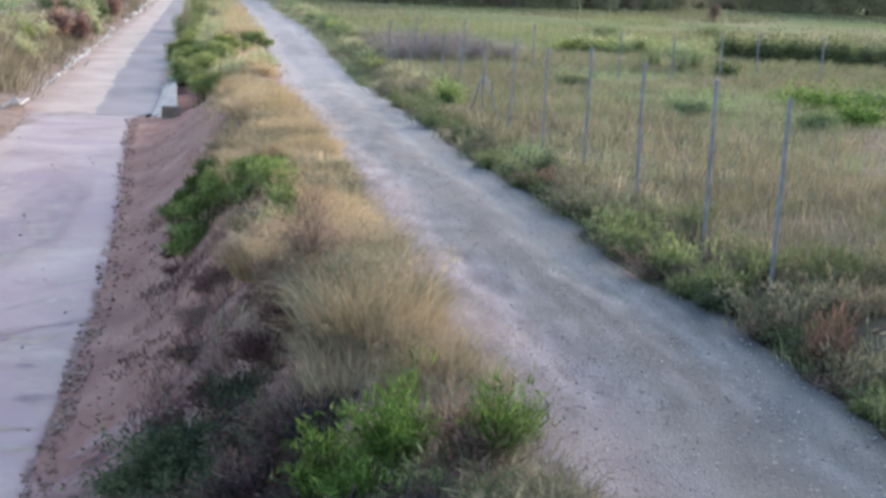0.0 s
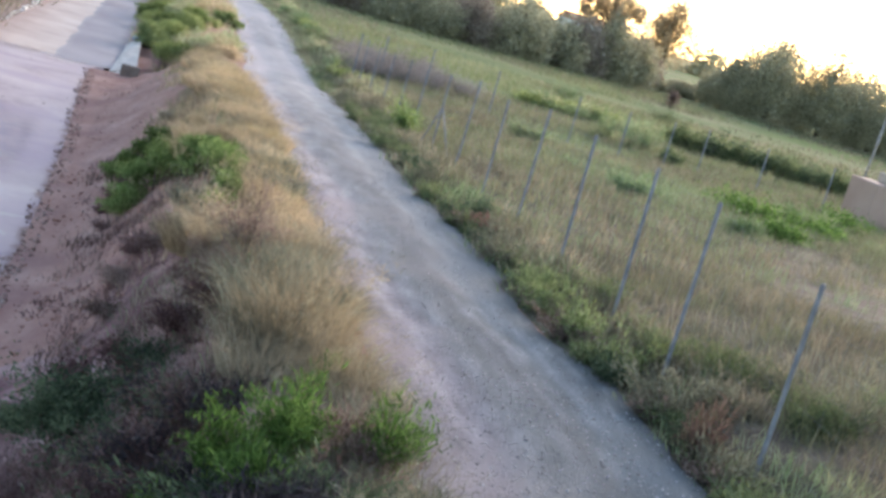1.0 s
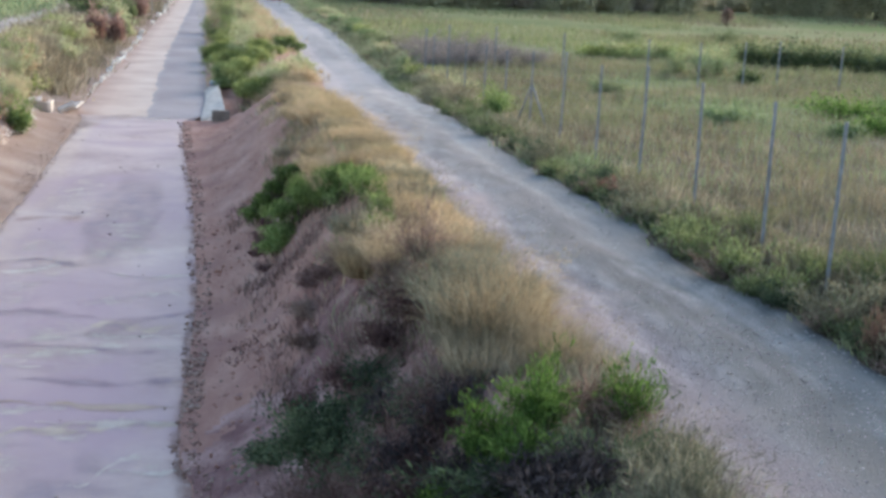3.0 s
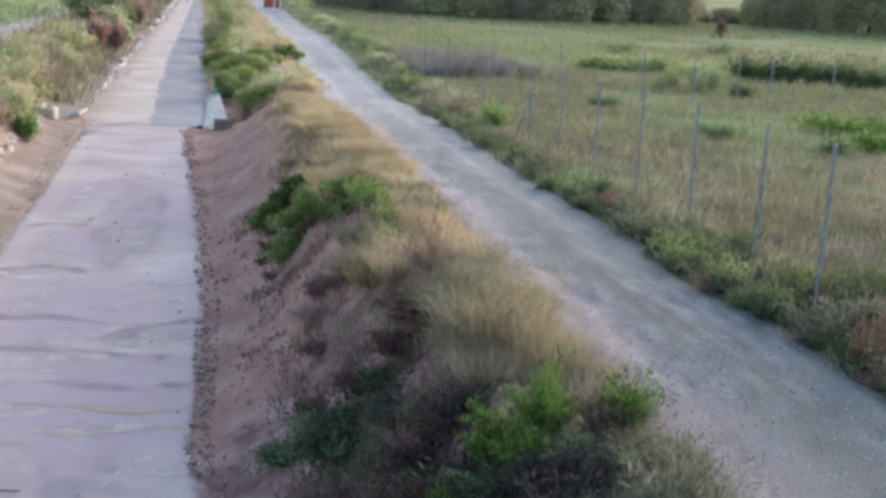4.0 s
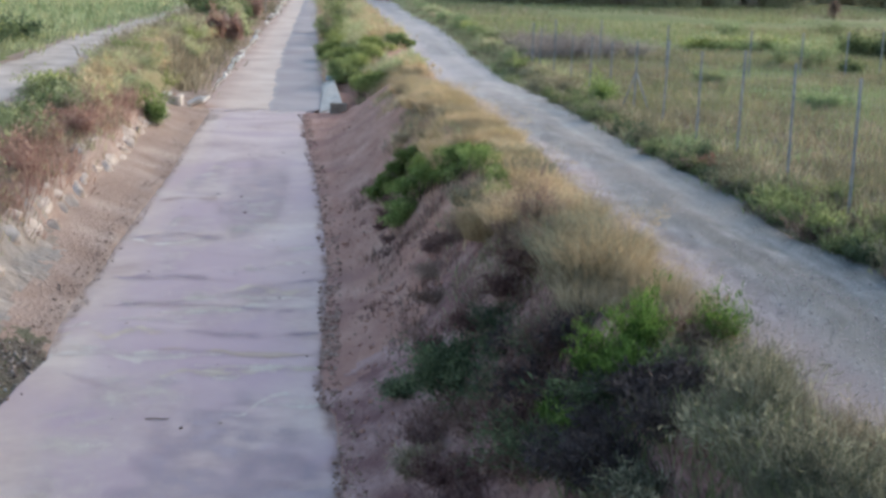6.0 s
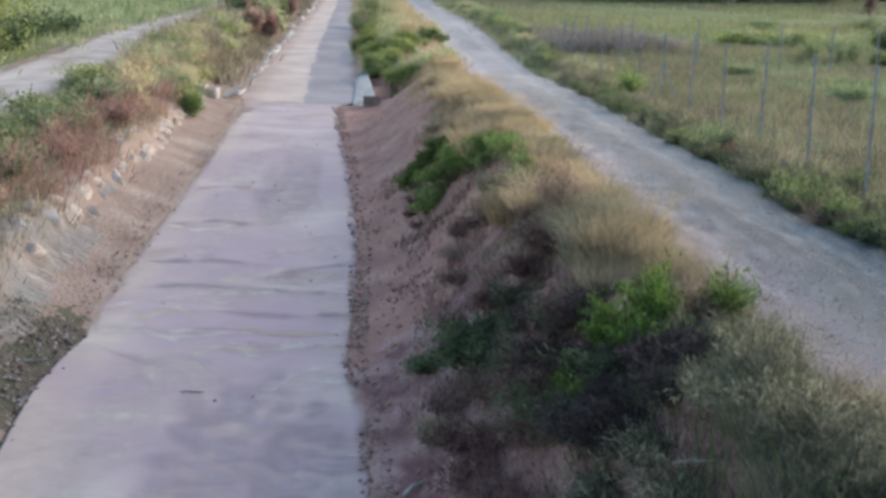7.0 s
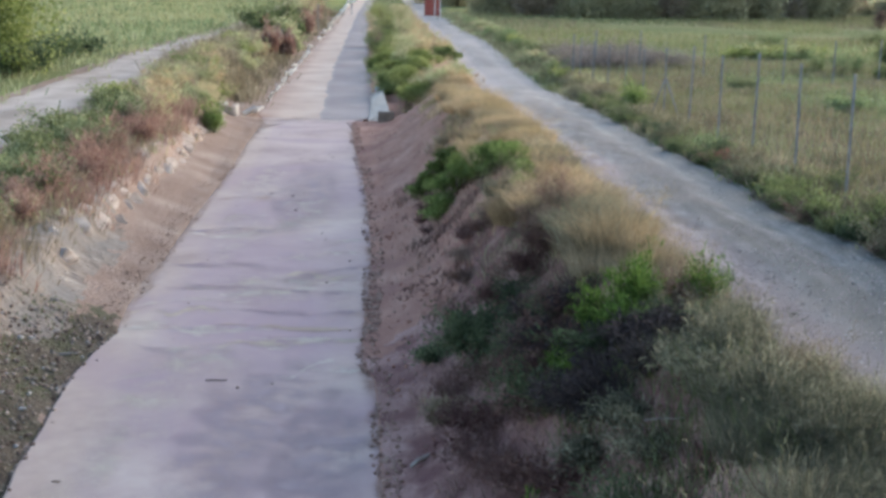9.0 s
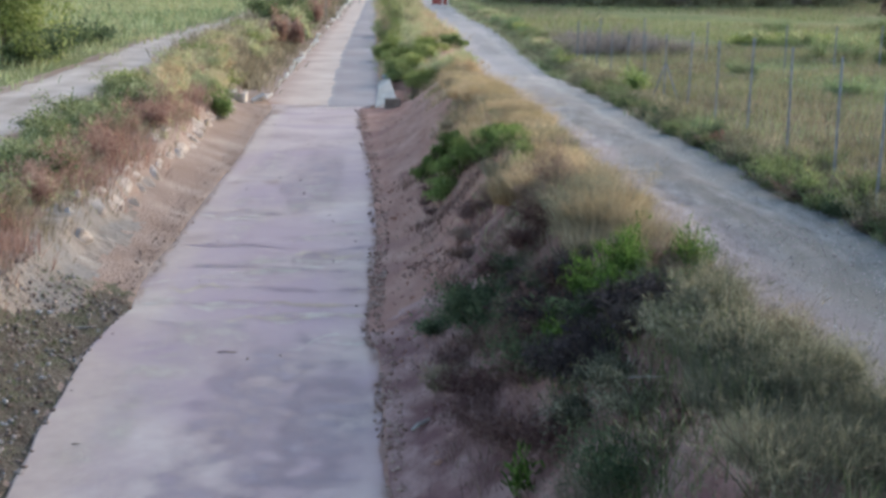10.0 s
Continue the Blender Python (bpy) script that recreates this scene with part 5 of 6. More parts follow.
def tuft_thing(name, seed, n, h, r, mat, w, label, plume=True):
    """A grass tuft: arching blades and taller feathery seed stalks."""
    g = np.random.default_rng(seed)
    root = tagged(new(name), label, "grass", "dry grass tufts on the ridge")
    a, d = g.uniform(0, 6.28, n), r * 0.5 * np.sqrt(g.random(n))
    x, y = np.cos(a) * d, np.sin(a) * d
    hh = h * g.uniform(0.45, 1.0, n)
    v, q, t = blades(g, x, y, -0.05 + 0 * x, hh, w * g.uniform(0.6, 1.3, n), 1.0, x / r * 1.25, y / r * 1.25)
    part_me("blade_mass", mesh_of("blade_mass", v, [q, t], mat), root)["kind"] = "stuff"
    if not plume:
        return root
    m = n // 9
    k = g.integers(0, n, m)
    lines = np.stack([np.stack([x[k] * (1 + 0.7 * f ** 2) + g.normal(0, 0.02, m), y[k] * (1 + 0.7 * f ** 2) + g.normal(0, 0.02, m), h * 1.15 * f * g.uniform(0.8, 1.1, m)], 1) for f in np.linspace(0, 1, 6)], 1)
    part_me("seed_plume", spray_mesh("seed_plume", g, lines, n // 2, (0.06, 0.0045), mat, 0.8, 0.65, 0.02), root)["kind"] = "stuff"
    return root


gold_kinds = [tuft_thing("dry_grass_tuft", 200 + i, 950, 0.55, 0.85, GOLD, 0.0085, "golden dry grass tuft on the earth ridge") for i in range(3)]
straw_kinds = [tuft_thing("dry_grass_tuft", 210 + i, 950, 0.55, 0.85, (STRAW, WISP, STRAW)[i], 0.0075, "straw-coloured dry grass tuft on the ridge") for i in range(3)]
rng = np.random.default_rng(17)
puff_kinds = [tuft_thing("dry_grass_tuft", 220 + i, 1700, 0.75, 0.8, PUFF, 0.0062, "large rounded feathery tuft of pale golden grass") for i in range(2)]
wisp_kinds = [tuft_thing("dry_grass_tuft", 230 + i, 1500, 0.55, 0.75, (WISP, NEARWEED, NEARWEED)[i], 0.0045, "feathery tuft of grey-straw grass on the near ridge", False) for i in range(3)]
for i, (x, y, s) in enumerate([(1.6, 12.4, 0.7), (0.55, 14.4, 0.7), (1.2, 15.0, 0.6), (1.6, 10.6, 0.55), (0.35, 21.6, 0.7), (0.9, 24.6, 0.7), (0.9, 17.6, 0.6)]):
    puff_kinds[i % 2].scale = (s, s, s)
    copy_thing(puff_kinds[i % 2], pose(x, y, z_at(x, y), 0, 0, 47 * i))
puff_kinds[0].scale, puff_kinds[1].scale = (1.05, 1.05, 1.0), (0.8, 0.8, 0.8)
puff_kinds[0].location, puff_kinds[1].location = (1.28, 11.55, z_at(1.28, 11.55)), (0.2, 15.7, z_at(0.2, 15.7))
for i in range(24):
    y = 2.8 + 4.4 * (i + rng.random()) / 24
    x = float(grav_l(y)) - 0.1 - 1.1 * rng.random() ** 1.4
    s = rng.uniform(0.6, 0.95)
    wisp_kinds[i % 3].scale = (s, s, s)
    copy_thing(wisp_kinds[i % 3], pose(x, y, z_at(x, y), 0, 0, 71 * i))
for src, (x, y) in zip(wisp_kinds, ((2.4, 5.6), (2.2, 4.9), (2.5, 4.2))):
    src.scale = (0.9, 0.9, 0.9)
    src.location = (x, y, z_at(x, y))
spots = [(1.8, 10.4, 0.8, 1), (1.95, 9.7, 0.7, 1), (1.65, 11.0, 0.8, 1), (2.0, 8.1, 0.7, 1), (1.2, 12.2, 1.25, 1), (1.05, 11.4, 1.0, 1), (1.5, 12.9, 0.9, 1), (0.9, 13.1, 0.8, 1)]
for y in np.arange(15.5, 40, 0.8):
    for u in ((0.62 + 0.12 * (y > 28), 0.86) if int(y * 10) % 3 else (0.8,)):
        spots.append((float(lane_r(y) + (u + rng.normal(0, 0.05)) * (grav_l(y) - lane_r(y))), y + rng.normal(0, 0.25), rng.uniform(0.5, 1.0), int(rng.random() < 0.45)))
for i, (x, y, s, k) in enumerate(spots):
    if abs(x - 0.05) < 1.0 and 17.9 < y < 20.3:     # the broom shrub stands here
        continue
    src = (gold_kinds if k == 0 else straw_kinds)[i % 3]
    src.scale = (s * 1.1, s * 1.1, s)
    m = pose(x, y, z_at(x, y), 0, 0, rng.uniform(0, 360))
    copy_thing(src, m)
for src, (x, y) in zip(gold_kinds + straw_kinds, ((0.9, 22.3), (0.3, 27.4), (0.2, 31.8), (1.0, 10.6), (1.3, 14.0), (0.6, 16.9))):
    src.scale = (0.9, 0.9, 0.85)
    src.location = (x, y, z_at(x, y))

# the ridge beyond the culvert
G3 = "shrubs on the far ridge"
for i, (x, y, r, h, m, lab) in enumerate([(-1.85, 46.3, 0.85, 1.0, SUNLEAF, "bright green"), (-3.0, 51.4, 0.75, 1.25, RIDGEGREEN, "dense green"), (-2.7, 54.2, 0.75, 1.2, SUNLEAF, "dense green"), (-2.3, 57.2, 0.75, 1.2, SUNLEAF, "yellow-green"), (-1.8, 60.0, 0.75, 1.1, SUNLEAF, "dense green"),
                                          (-0.75, 63.0, 0.75, 0.95, RIDGEGREEN, "dense green"), (-4.0, 64.5, 0.8, 1.3, SUNLEAF, "dense green"), (-3.3, 60.0, 0.7, 1.1, SUNLEAF, "green"), (-5.0, 84, 1.1, 1.6, RIDGEGREEN, "dark olive")]):
    g = np.random.default_rng(880 + i)
    base = [(g.normal(0, 0.35) * r, g.normal(0, 0.4) * r, h * q, r * 0.75, r * 0.95, h * 0.32) for q in (0.16, 0.34, 0.52, 0.3, 0.2)]
    broom("roadside_shrub", x, y, base, 7000, (0.11, 0.028), m, lab + " rounded shrub on the ridge between two roads", 880 + i, G3)
for i, (x, y, r, h, m, lab) in enumerate([(-0.9, 46.6, 0.9, 0.6, BANKWEED, "pale green dry"), (-0.2, 45.2, 0.8, 0.45, GOLD, "golden dry"), (-0.4, 48.6, 0.9, 0.55, BANKWEED, "pale green dry"), (-0.3, 51.6, 0.7, 0.5, BANKWEED, "pale green"), (-1.9, 66.5, 1.0, 0.8, GOLD, "golden dry"), (-0.9, 70, 0.9, 0.7, BANKWEED, "olive green"),
                                          (-2.9, 63.5, 0.9, 1.1, BANKWEED, "pale green"), (-0.9, 64, 1.2, 1.1, GOLD, "golden dry"), (-2.6, 67, 1.3, 1.4, BANKWEED, "grey-green"),
                                          (-4.0, 69, 1.0, 1.5, SUNLEAF, "green"), (-4.6, 75, 1.0, 1.5, OLIVE, "dark olive"), (-3.4, 78, 1.3, 1.1, BANKWEED, "olive green"), (-4.9, 79, 0.9, 1.4, BROWNWEED, "brown dry"), (-4.8, 86, 1.4, 2.2, OLIVE, "dark"), (-3.9, 93, 1.6, 1.8, BANKWEED, "olive green"),
                                          (-5.4, 102, 1.7, 2.0, SUNLEAF, "yellow-green"), (-5.0, 113, 1.8, 2.2, BANKWEED, "olive green"), (-6.8, 124, 1.8, 2.2, SUNLEAF, "yellow-green"), (-7.6, 138, 2.0, 2.4, BANKWEED, "olive green")]):
    shrub("roadside_shrub", x, y, r, r * 1.4, h, 3400, (0.12, 0.03), m, lab + " shrub on the ridge between two roads", 300 + i, 9, 0.4, G3)

# the bank on the far side of the concrete
G4, G5 = "brambles on the bank", "rusty weeds on the bank"
rng = np.random.default_rng(23)
for i in range(16):
    y = 14.5 + i * 1.45
    x = float(lane_l(y)) - 3.0 - rng.uniform(0, 1.1)
    shrub("bramble", x, y, rng.uniform(0.8, 1.1), 1.2, rng.uniform(0.5, 0.8), 3000, (0.075, 0.045), BLUEGREEN if i % 4 else OLIVE, "dusty blue-green bramble on the bank", 330 + i, 9, 0.25, G4)
for i in range(18):
    y = 12.5 + i * 1.2
    x = float(lane_l(y)) - 2.05 - rng.uniform(0, 0.9)
    shrub("dry_weed", x, y, 0.6, 0.7, rng.uniform(0.55, 0.85), 1200, (0.13, 0.02), RUST if i % 4 else STRAW, "rust-brown dry weeds above the stones", 360 + i, 8, 0.6, G5)
for i in range(34):
    y = 33 + i * 1.2
    d = rng.uniform(0, 2.2)
    x = float(lane_l(y)) - (2.6 if 34 < y < 39 else 1.7) - d
    shrub("bank_shrub", x, y, 1.0, 1.4, rng.uniform(0.6, 1.05) * (1 - 0.2 * d), 1700, (0.16, 0.03), [BANKWEED, BANKWEED, GOLD, BANKWEED, SUNLEAF][i % 5], "low mixed weeds on the grassy bank", 390 + i, 9, 0.6, "weeds on the bank")
shrub("green_shrub", -8.25, 36.1, 0.62, 0.7, 0.95, 3800, (0.10, 0.026), BROOM, "compact bright green shrub above the drain", 420, 9, 0.5)
shrub("green_shrub", -11.9, 50.5, 0.6, 0.6, 0.6, 1200, (0.12, 0.04), FRESH, "green shrub at the side track", 421, 8, 0.5)
for i, (x, y, r, h, m, lab) in enumerate([(-12.6, 92, 1.7, 2.2, OLIVE, "dark olive"), (-14.0, 86, 1.5, 2.0, OLIVE, "dark green"), (-10.6, 69, 0.55, 1.9, RUST, "rust-brown dry"), (-9.9, 71.5, 0.5, 1.6, RUST, "rust-brown dry"), (-10.4, 74, 0.6, 1.4, GREYBRUSH, "lilac-grey dry"),
                                          (-10.2, 78, 0.7, 1.2, BANKWEED, "pale olive"), (-11.2, 95, 0.7, 1.7, RUST, "rust-brown dry"), (-11.5, 99, 0.7, 1.6, RUST, "rust-brown dry"), (-12.6, 104, 1.8, 2.6, BANKWEED, "olive"), (-12.2, 112, 1.0, 2.2, RUST, "rust-brown dry"),
                                          (-13.6, 124, 2.0, 3.0, BANKWEED, "olive"), (-11.4, 82, 1.1, 1.5, BANKWEED, "pale olive"), (-12.2, 78, 1.2, 1.5, OLIVE, "dark green"), (-11.3, 88, 1.0, 1.6, OLIVE, "dark green")]):
    shrub("tall_shrub", x, y, r, r * 1.3, h, 2600, (0.19, 0.07), m, lab + " tall shrub beside the straight road", 430 + i, 11, 0.4, "tall shrubs along the road")

# along the gravel road
G6 = "weeds at the gravel edge"
rng = np.random.default_rng(29)
for i in range(46):
    y = 5.5 + i * 1.0 + rng.normal(0, 0.25)
    x = float(grav_r(y)) + 0.35 + rng.normal(0, 0.18)
    r = rng.uniform(0.32, 0.6)
    shrub("verge_weed", x, y, r, r * 1.3, rng.uniform(0.28, 0.55), 1900, (0.09, 0.010), [OLIVE, DEEP, MEADOWGREY, OLIVE, MEADOWGREY][rng.integers(5)] if not 13 < y < 16 else RIDGEGREEN,
          "low dusty weeds at the edge of the gravel", 500 + i, 7, 0.55, G6)
for i in range(26):
    y = 6.2 + 0.62 * i + rng.normal(0, 0.15)
    x = float(grav_r(y)) + 0.2 + rng.normal(0, 0.07)
    shrub("verge_weed", x, y, rng.uniform(0.26, 0.4), 0.42, rng.uniform(0.2, 0.34), 1700, (0.07, 0.012), [OLIVE, BROWNWEED, DEEP][i % 3], "dark dusty weeds lining the edge of the gravel", 1500 + i, 6, 0.4, G6)
shrub("red_weed", 4.45, 19.3, 0.22, 0.22, 0.38, 900, (0.07, 0.02), CRIMSON, "small crimson dried weed at the gravel edge", 560, 6, 0.5)
shrub("rust_weed", 5.06, 10.95, 0.28, 0.28, 0.6, 1500, (0.14, 0.007), RUSTDARK, "rust-brown dry weed by the track", 561, 6, 0.7)
shrub("green_shrub", 4.35, 31.1, 0.5, 0.55, 0.85, 3000, (0.10, 0.02), BROOM, "round yellow-green shrub by the wire fence", 562, 9, 0.45)
for i in range(20):
    y = 48 + i * 3.4 + rng.normal(0, 0.6)
    x = float(grav_r(y)) + 0.7 + rng.uniform(0, 1.2)
    shrub("verge_weed", x, y, 0.9, 1.2, rng.uniform(0.3, 0.6), 1500, (0.12, 0.03), [BANKWEED, GREENGRASS, SUNLEAF, OLIVE][rng.integers(4)], "green weeds beside the far gravel track", 570 + i, 8, 0.5, G6)

rng = np.random.default_rng(37)
for i in range(26):
    y = rng.uniform(5.5, 16)
    x = float(grav_r(y)) + rng.uniform(0.9, 4.5)
    shrub("field_weed", x, y, 0.55, 0.6, rng.uniform(0.35, 0.6), 2200, (0.10, 0.007), [OLIVE, MEADOWGREY, OLIVE, MEADOWGREY][i % 4], "grey-green feathery weeds in the near field", 800 + i, 8, 0.7, "weeds in the near field")

# shrubs in the field
G7 = "field hedge"
hedge = [(14.0 + 0.75 * i, 60.4 + 0.2 * i + 0.8 * math.sin(i * 2.4)) for i in range(8)] + [(20.8 + 0.72 * i, 58.2 - 0.32 * i) for i in range(11)]
for i, (x, y) in enumerate(hedge):
    big = i >= 8
    shrub("hedge_shrub", x, y, 1.1, 1.0, rng.uniform(1.2, 1.55) if big else rng.uniform(0.55, 0.85), 2400, (0.13, 0.04), [OLIVE, DEEP, OLIVE][i % 3] if big else [SUNLEAF, BANKWEED, RIDGEGREEN][i % 3], ("dark green" if big else "low green") + " hedge shrub in the dry field", 600 + i, 10, 0.35, G7)
for i, (x, y) in enumerate([(4.7, 52), (5.6, 50.5), (6.6, 51), (7.8, 51.5), (5.2, 55), (6.4, 54.4), (7.6, 55), (8.8, 55.5), (5.6, 59), (7.0, 58.5), (9.4, 52.5), (4.8, 57.5), (8.4, 59), (4.9, 49.5)]):
    shrub("dry_weed", x, y, 1.1, 1.1, 0.95, 2200, (0.2, 0.012), GREYBRUSH, "lilac-grey leafless brushwood beside the fence corner", 620 + i, 9, 0.6, "grey brush at the corner")
for i, (x, y, r, h) in enumerate([(15.8, 49.6, 0.9, 1.3), (16.7, 50.2, 0.8, 1.1), (15.0, 50.6, 0.7, 0.9)]):
    shrub("reed_clump", x, y, r, r, h, 450, (0.40, 0.022), GREENGRASS, "pale green reed clump in the field", 630 + i, 7, 0.9, "reeds in the field")
for i, (x, y, r, h, m) in enumerate([(14.9, 34.2, 1.6, 0.7, FRESH), (16.6, 33.4, 1.3, 0.6, FRESH), (12.4, 28.5, 0.8, 0.4, GREENGRASS), (16.8, 47.2, 0.8, 0.7, OLIVE), (17.5, 36, 1.3, 0.6, GREENGRASS), (19.5, 38, 1.5, 0.7, FRESH), (10.5, 31.5, 0.8, 0.5, GREENGRASS),
                                     (9.4, 39.5, 0.8, 0.6, GREENGRASS), (14, 30, 1.0, 0.5, FRESH), (22, 62, 1.5, 1.0, OLIVE), (30, 66, 1.6, 1.0, OLIVE), (15, 64, 1.5, 0.8, GREENGRASS), (20, 78, 2, 1.0, GREENGRASS), (27, 80, 2, 1.1, OLIVE)]):
    shrub("green_clump", x, y, r, r, h, 2200, (0.12, 0.03), m, "low green weed patch in the dry field", 640 + i, 9, 0.55, "green patches in the field")

# trees
G8, G9 = "tree belt behind the field", "big trees at the field edge"
rng = np.random.default_rng(31)
for i, (x, y, h, r) in enumerate([(5, 128, 5.0, 3.2), (9, 124, 5.5, 3.2), (13, 122, 5.0, 3.0), (17, 122, 5.5, 3.4), (21, 123, 6.0, 3.4), (25.5, 123, 6.6, 3.8), (29.5, 126, 6.0, 3.4), (33, 129, 6.4, 3.4), (36.5, 131, 7.0, 3.6), (40, 133, 6.0, 3.2),
                                  (44, 146, 6.0, 3.4), (46.5, 146, 2.4, 2.2), (51.5, 148, 2.0, 2.4), (48, 160, 6.5, 3.6), (1, 150, 5.5, 3.2), (-2, 165, 5.5, 3.2), (11, 130, 6.0, 3.2), (19, 131, 6.5, 3.4), (28, 134, 6.5, 3.6)]):
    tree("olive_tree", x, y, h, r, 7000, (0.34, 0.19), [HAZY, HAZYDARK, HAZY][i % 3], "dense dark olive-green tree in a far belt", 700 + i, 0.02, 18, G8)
tree("tall_tree", 37.2, 135, 13.8, 4.2, 8500, (0.28, 0.16), AUTUMN, "tall thin rusty-leaved tree against the bright sky", 720, 0.5, 13, slim=0.62)
tree("tall_tree", 52.5, 162, 12.6, 4.2, 8500, (0.30, 0.18), AUTUMN, "tall pale thin-crowned tree against the bright sky", 721, 0.5, 16, slim=1.1)
for i, (x, y, h, r) in enumerate([(54.5, 141, 7.5, 3.8), (59, 140, 12.0, 5.4), (65, 139, 11.5, 5.2), (71, 138, 10.0, 5.0), (78, 140, 10.0, 5.2), (87, 139, 11, 5.5), (96, 138, 11, 5.5), (62, 148, 12, 5.2), (74, 148, 11, 5)]):
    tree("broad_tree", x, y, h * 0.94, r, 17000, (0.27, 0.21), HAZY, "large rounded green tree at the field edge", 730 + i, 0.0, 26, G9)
tree("small_conifer", 37.6, 110, 2.1, 0.6, 700, (0.2, 0.08), BROWNWEED, "small brownish conifer standing alone in the field", 745, 0.15, 9)
tree("roadside_tree", -18.3, 45.5, 4.6, 2.5, 6500, (0.2, 0.11), SUNLEAF, "leafy yellow-green tree beside the side track", 746, 0.25, 16)
for i, (x, y) in enumerate([(-17.3, 44.6), (-17.6, 47.5), (-17.8, 50), (-18.0, 52.6), (-18.2, 55.4), (-18.2, 58), (-18.6, 42)]):
    shrub("hedge_shrub", x, y, 1.3, 1.5, 1.4 - 0.09 * i, 1500, (0.16, 0.08), DEEP if i % 2 else OLIVE, "dark green hedge along the side track", 750 + i, 9, 0.35, "hedge by the side track")
for i in range(30):
    x = -150 + i * 4.5 + rng.normal(0, 1.0)
    tree("far_tree", x, 166 + rng.normal(0, 3), rng.uniform(4.5, 7.5), 3.3, 2600, (0.5, 0.27), [OLIVE, GREENGRASS, HAZY][i % 3], "dark tree in a row behind the green field", 770 + i, 0.0, 16, "tree row behind the field")


def far_woods():
    """A low ragged line of woods all round, as one mesh of leaf clumps."""
    g = np.random.default_rng(81)
    V, Q, o = [], [], 0
    for i in range(230):
        a = i / 230 * 2 * math.pi + g.normal(0, 0.01)
        d = g.uniform(270, 360)
        x, y = math.sin(a) * d, 60 + math.cos(a) * d
        h = g.uniform(4, 9)
        c, r = lumps(g, 6, 8, 6, h)
        n = 220
        k = g.integers(0, 6, n)
        dv = g.normal(0, 1, (n, 3))
        dv /= np.linalg.norm(dv, axis=1)[:, None]
        p = c[k] + dv * r[k] * (g.uniform(0.5, 1.05, n))[:, None]
        p[:, 2] = np.maximum(p[:, 2], 0.2)
        v, q = leaves(g, p + np.array([x, y, 0.4]), dv, 2.2, 1.3)
        V.append(v), Q.append(q + o)
        o += len(v)
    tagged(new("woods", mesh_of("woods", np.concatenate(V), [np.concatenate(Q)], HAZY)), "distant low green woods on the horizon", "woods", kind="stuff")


far_woods()


# ---- grass, uncounted ----
def grass(name, n, lo, hi, y0, y1, h, w, mat, label, seed, clump=10, spread=0.12, patch=0.3, cut=0.0, lean=0.5, power=1.6, keep=None):
    """Blades in clumps over a strip between lo(y) and hi(y), denser towards y0; patchy by noise."""
    g = np.random.default_rng(seed)
    m, w = int(n * 0.6) // clump, w * 1.35
    y = y0 + (y1 - y0) * g.random(m) ** power
    a, b = lo(y), hi(y)
    x = a + (b - a) * g.random(m)
    ok = fbm(x * patch, y * patch, seed) > cut
    if keep is not None:
        ok &= keep(x, y, g)
    x, y = x[ok], y[ok]
    size = g.uniform(0.6, 1.25, len(x))
    x, y, size = np.repeat(x, clump), np.repeat(y, clump), np.repeat(size, clump)
    ox, oy = g.normal(0, 1, len(x)), g.normal(0, 1, len(x))
    x, y = x + ox * spread * (1 + np.abs(y) / 60), y + oy * spread * (1 + np.abs(y) / 60)
    z = ground_z(x, y) - 0.03
    hh = h * size * g.uniform(0.55, 1.15, len(x))
    ww = w * (1 + np.maximum(y, 0) / 22) * g.uniform(0.6, 1.3, len(x))
    return tagged(new(name, blade_mesh(name, mat, g, x, y, z, hh, ww, lean, ox * 0.3, oy * 0.3)), label, "grass", kind="stuff")


grass("verge_grass", 40000, lambda y: grav_r(y) + 0.25, lambda y: grav_r(y) + 2.0, 40, 125, 0.32, 0.006, BANKWEED, "pale low weeds along the far gravel track", 946, 12, 0.14, 0.4, -0.15, 0.7, 1.2)
grass("verge_grass", 24000, lambda y: grav_r(y) + 0.2, lambda y: grav_r(y) + 1.6, 36, 110, 0.3, 0.006, RUSSET, "russet low grass along the far gravel track", 947, 12, 0.14, 0.4, -0.1, 0.7, 1.2)
fx0, fx1 = lambda y: grav_r(y) + 0.3, lambda y: 11 + 0.62 * np.maximum(y, 4)
grass("dry_grass", 110000, fx0, fx1, 9, 62, 0.40, 0.0042, RUSSET, "russet-straw dry meadow grass", 901, 12, 0.18, 0.25, -0.08, 0.95, 1.7)
grass("dry_grass", 110000, fx0, fx1, 5, 58, 0.40, 0.0042, MEADOWGREY, "grey-green dry weeds in the meadow", 902, 10, 0.16, 0.5, -0.06, 0.95, 1.8)
grass("dry_grass", 22000, fx0, lambda y: grav_r(y) + 6 + 0 * y, 15, 48, 0.36, 0.006, RUSSET, "russet dry grass between track and fence", 943, 12, 0.14, 0.4, -0.1, 0.6, 1.2)
grass("green_grass", 90000, fx0, fx1, 5, 62, 0.34, 0.005, GREENGRASS, "green grass patches in the meadow", 903, 12, 0.16, 0.14, 0.03, 0.8, 1.4)
grass("dry_grass", 90000, fx0, fx1, 26, 60, 0.34, 0.0038, RUSSET, "russet dry grass far out in the meadow", 944, 12, 0.2, 0.22, -0.12, 0.9, 1.0)
grass("green_grass", 50000, fx0, fx1, 28, 62, 0.32, 0.0042, FARMEADOW, "yellow-green grass far out in the meadow", 945, 12, 0.2, 0.2, -0.02, 0.9, 1.0)
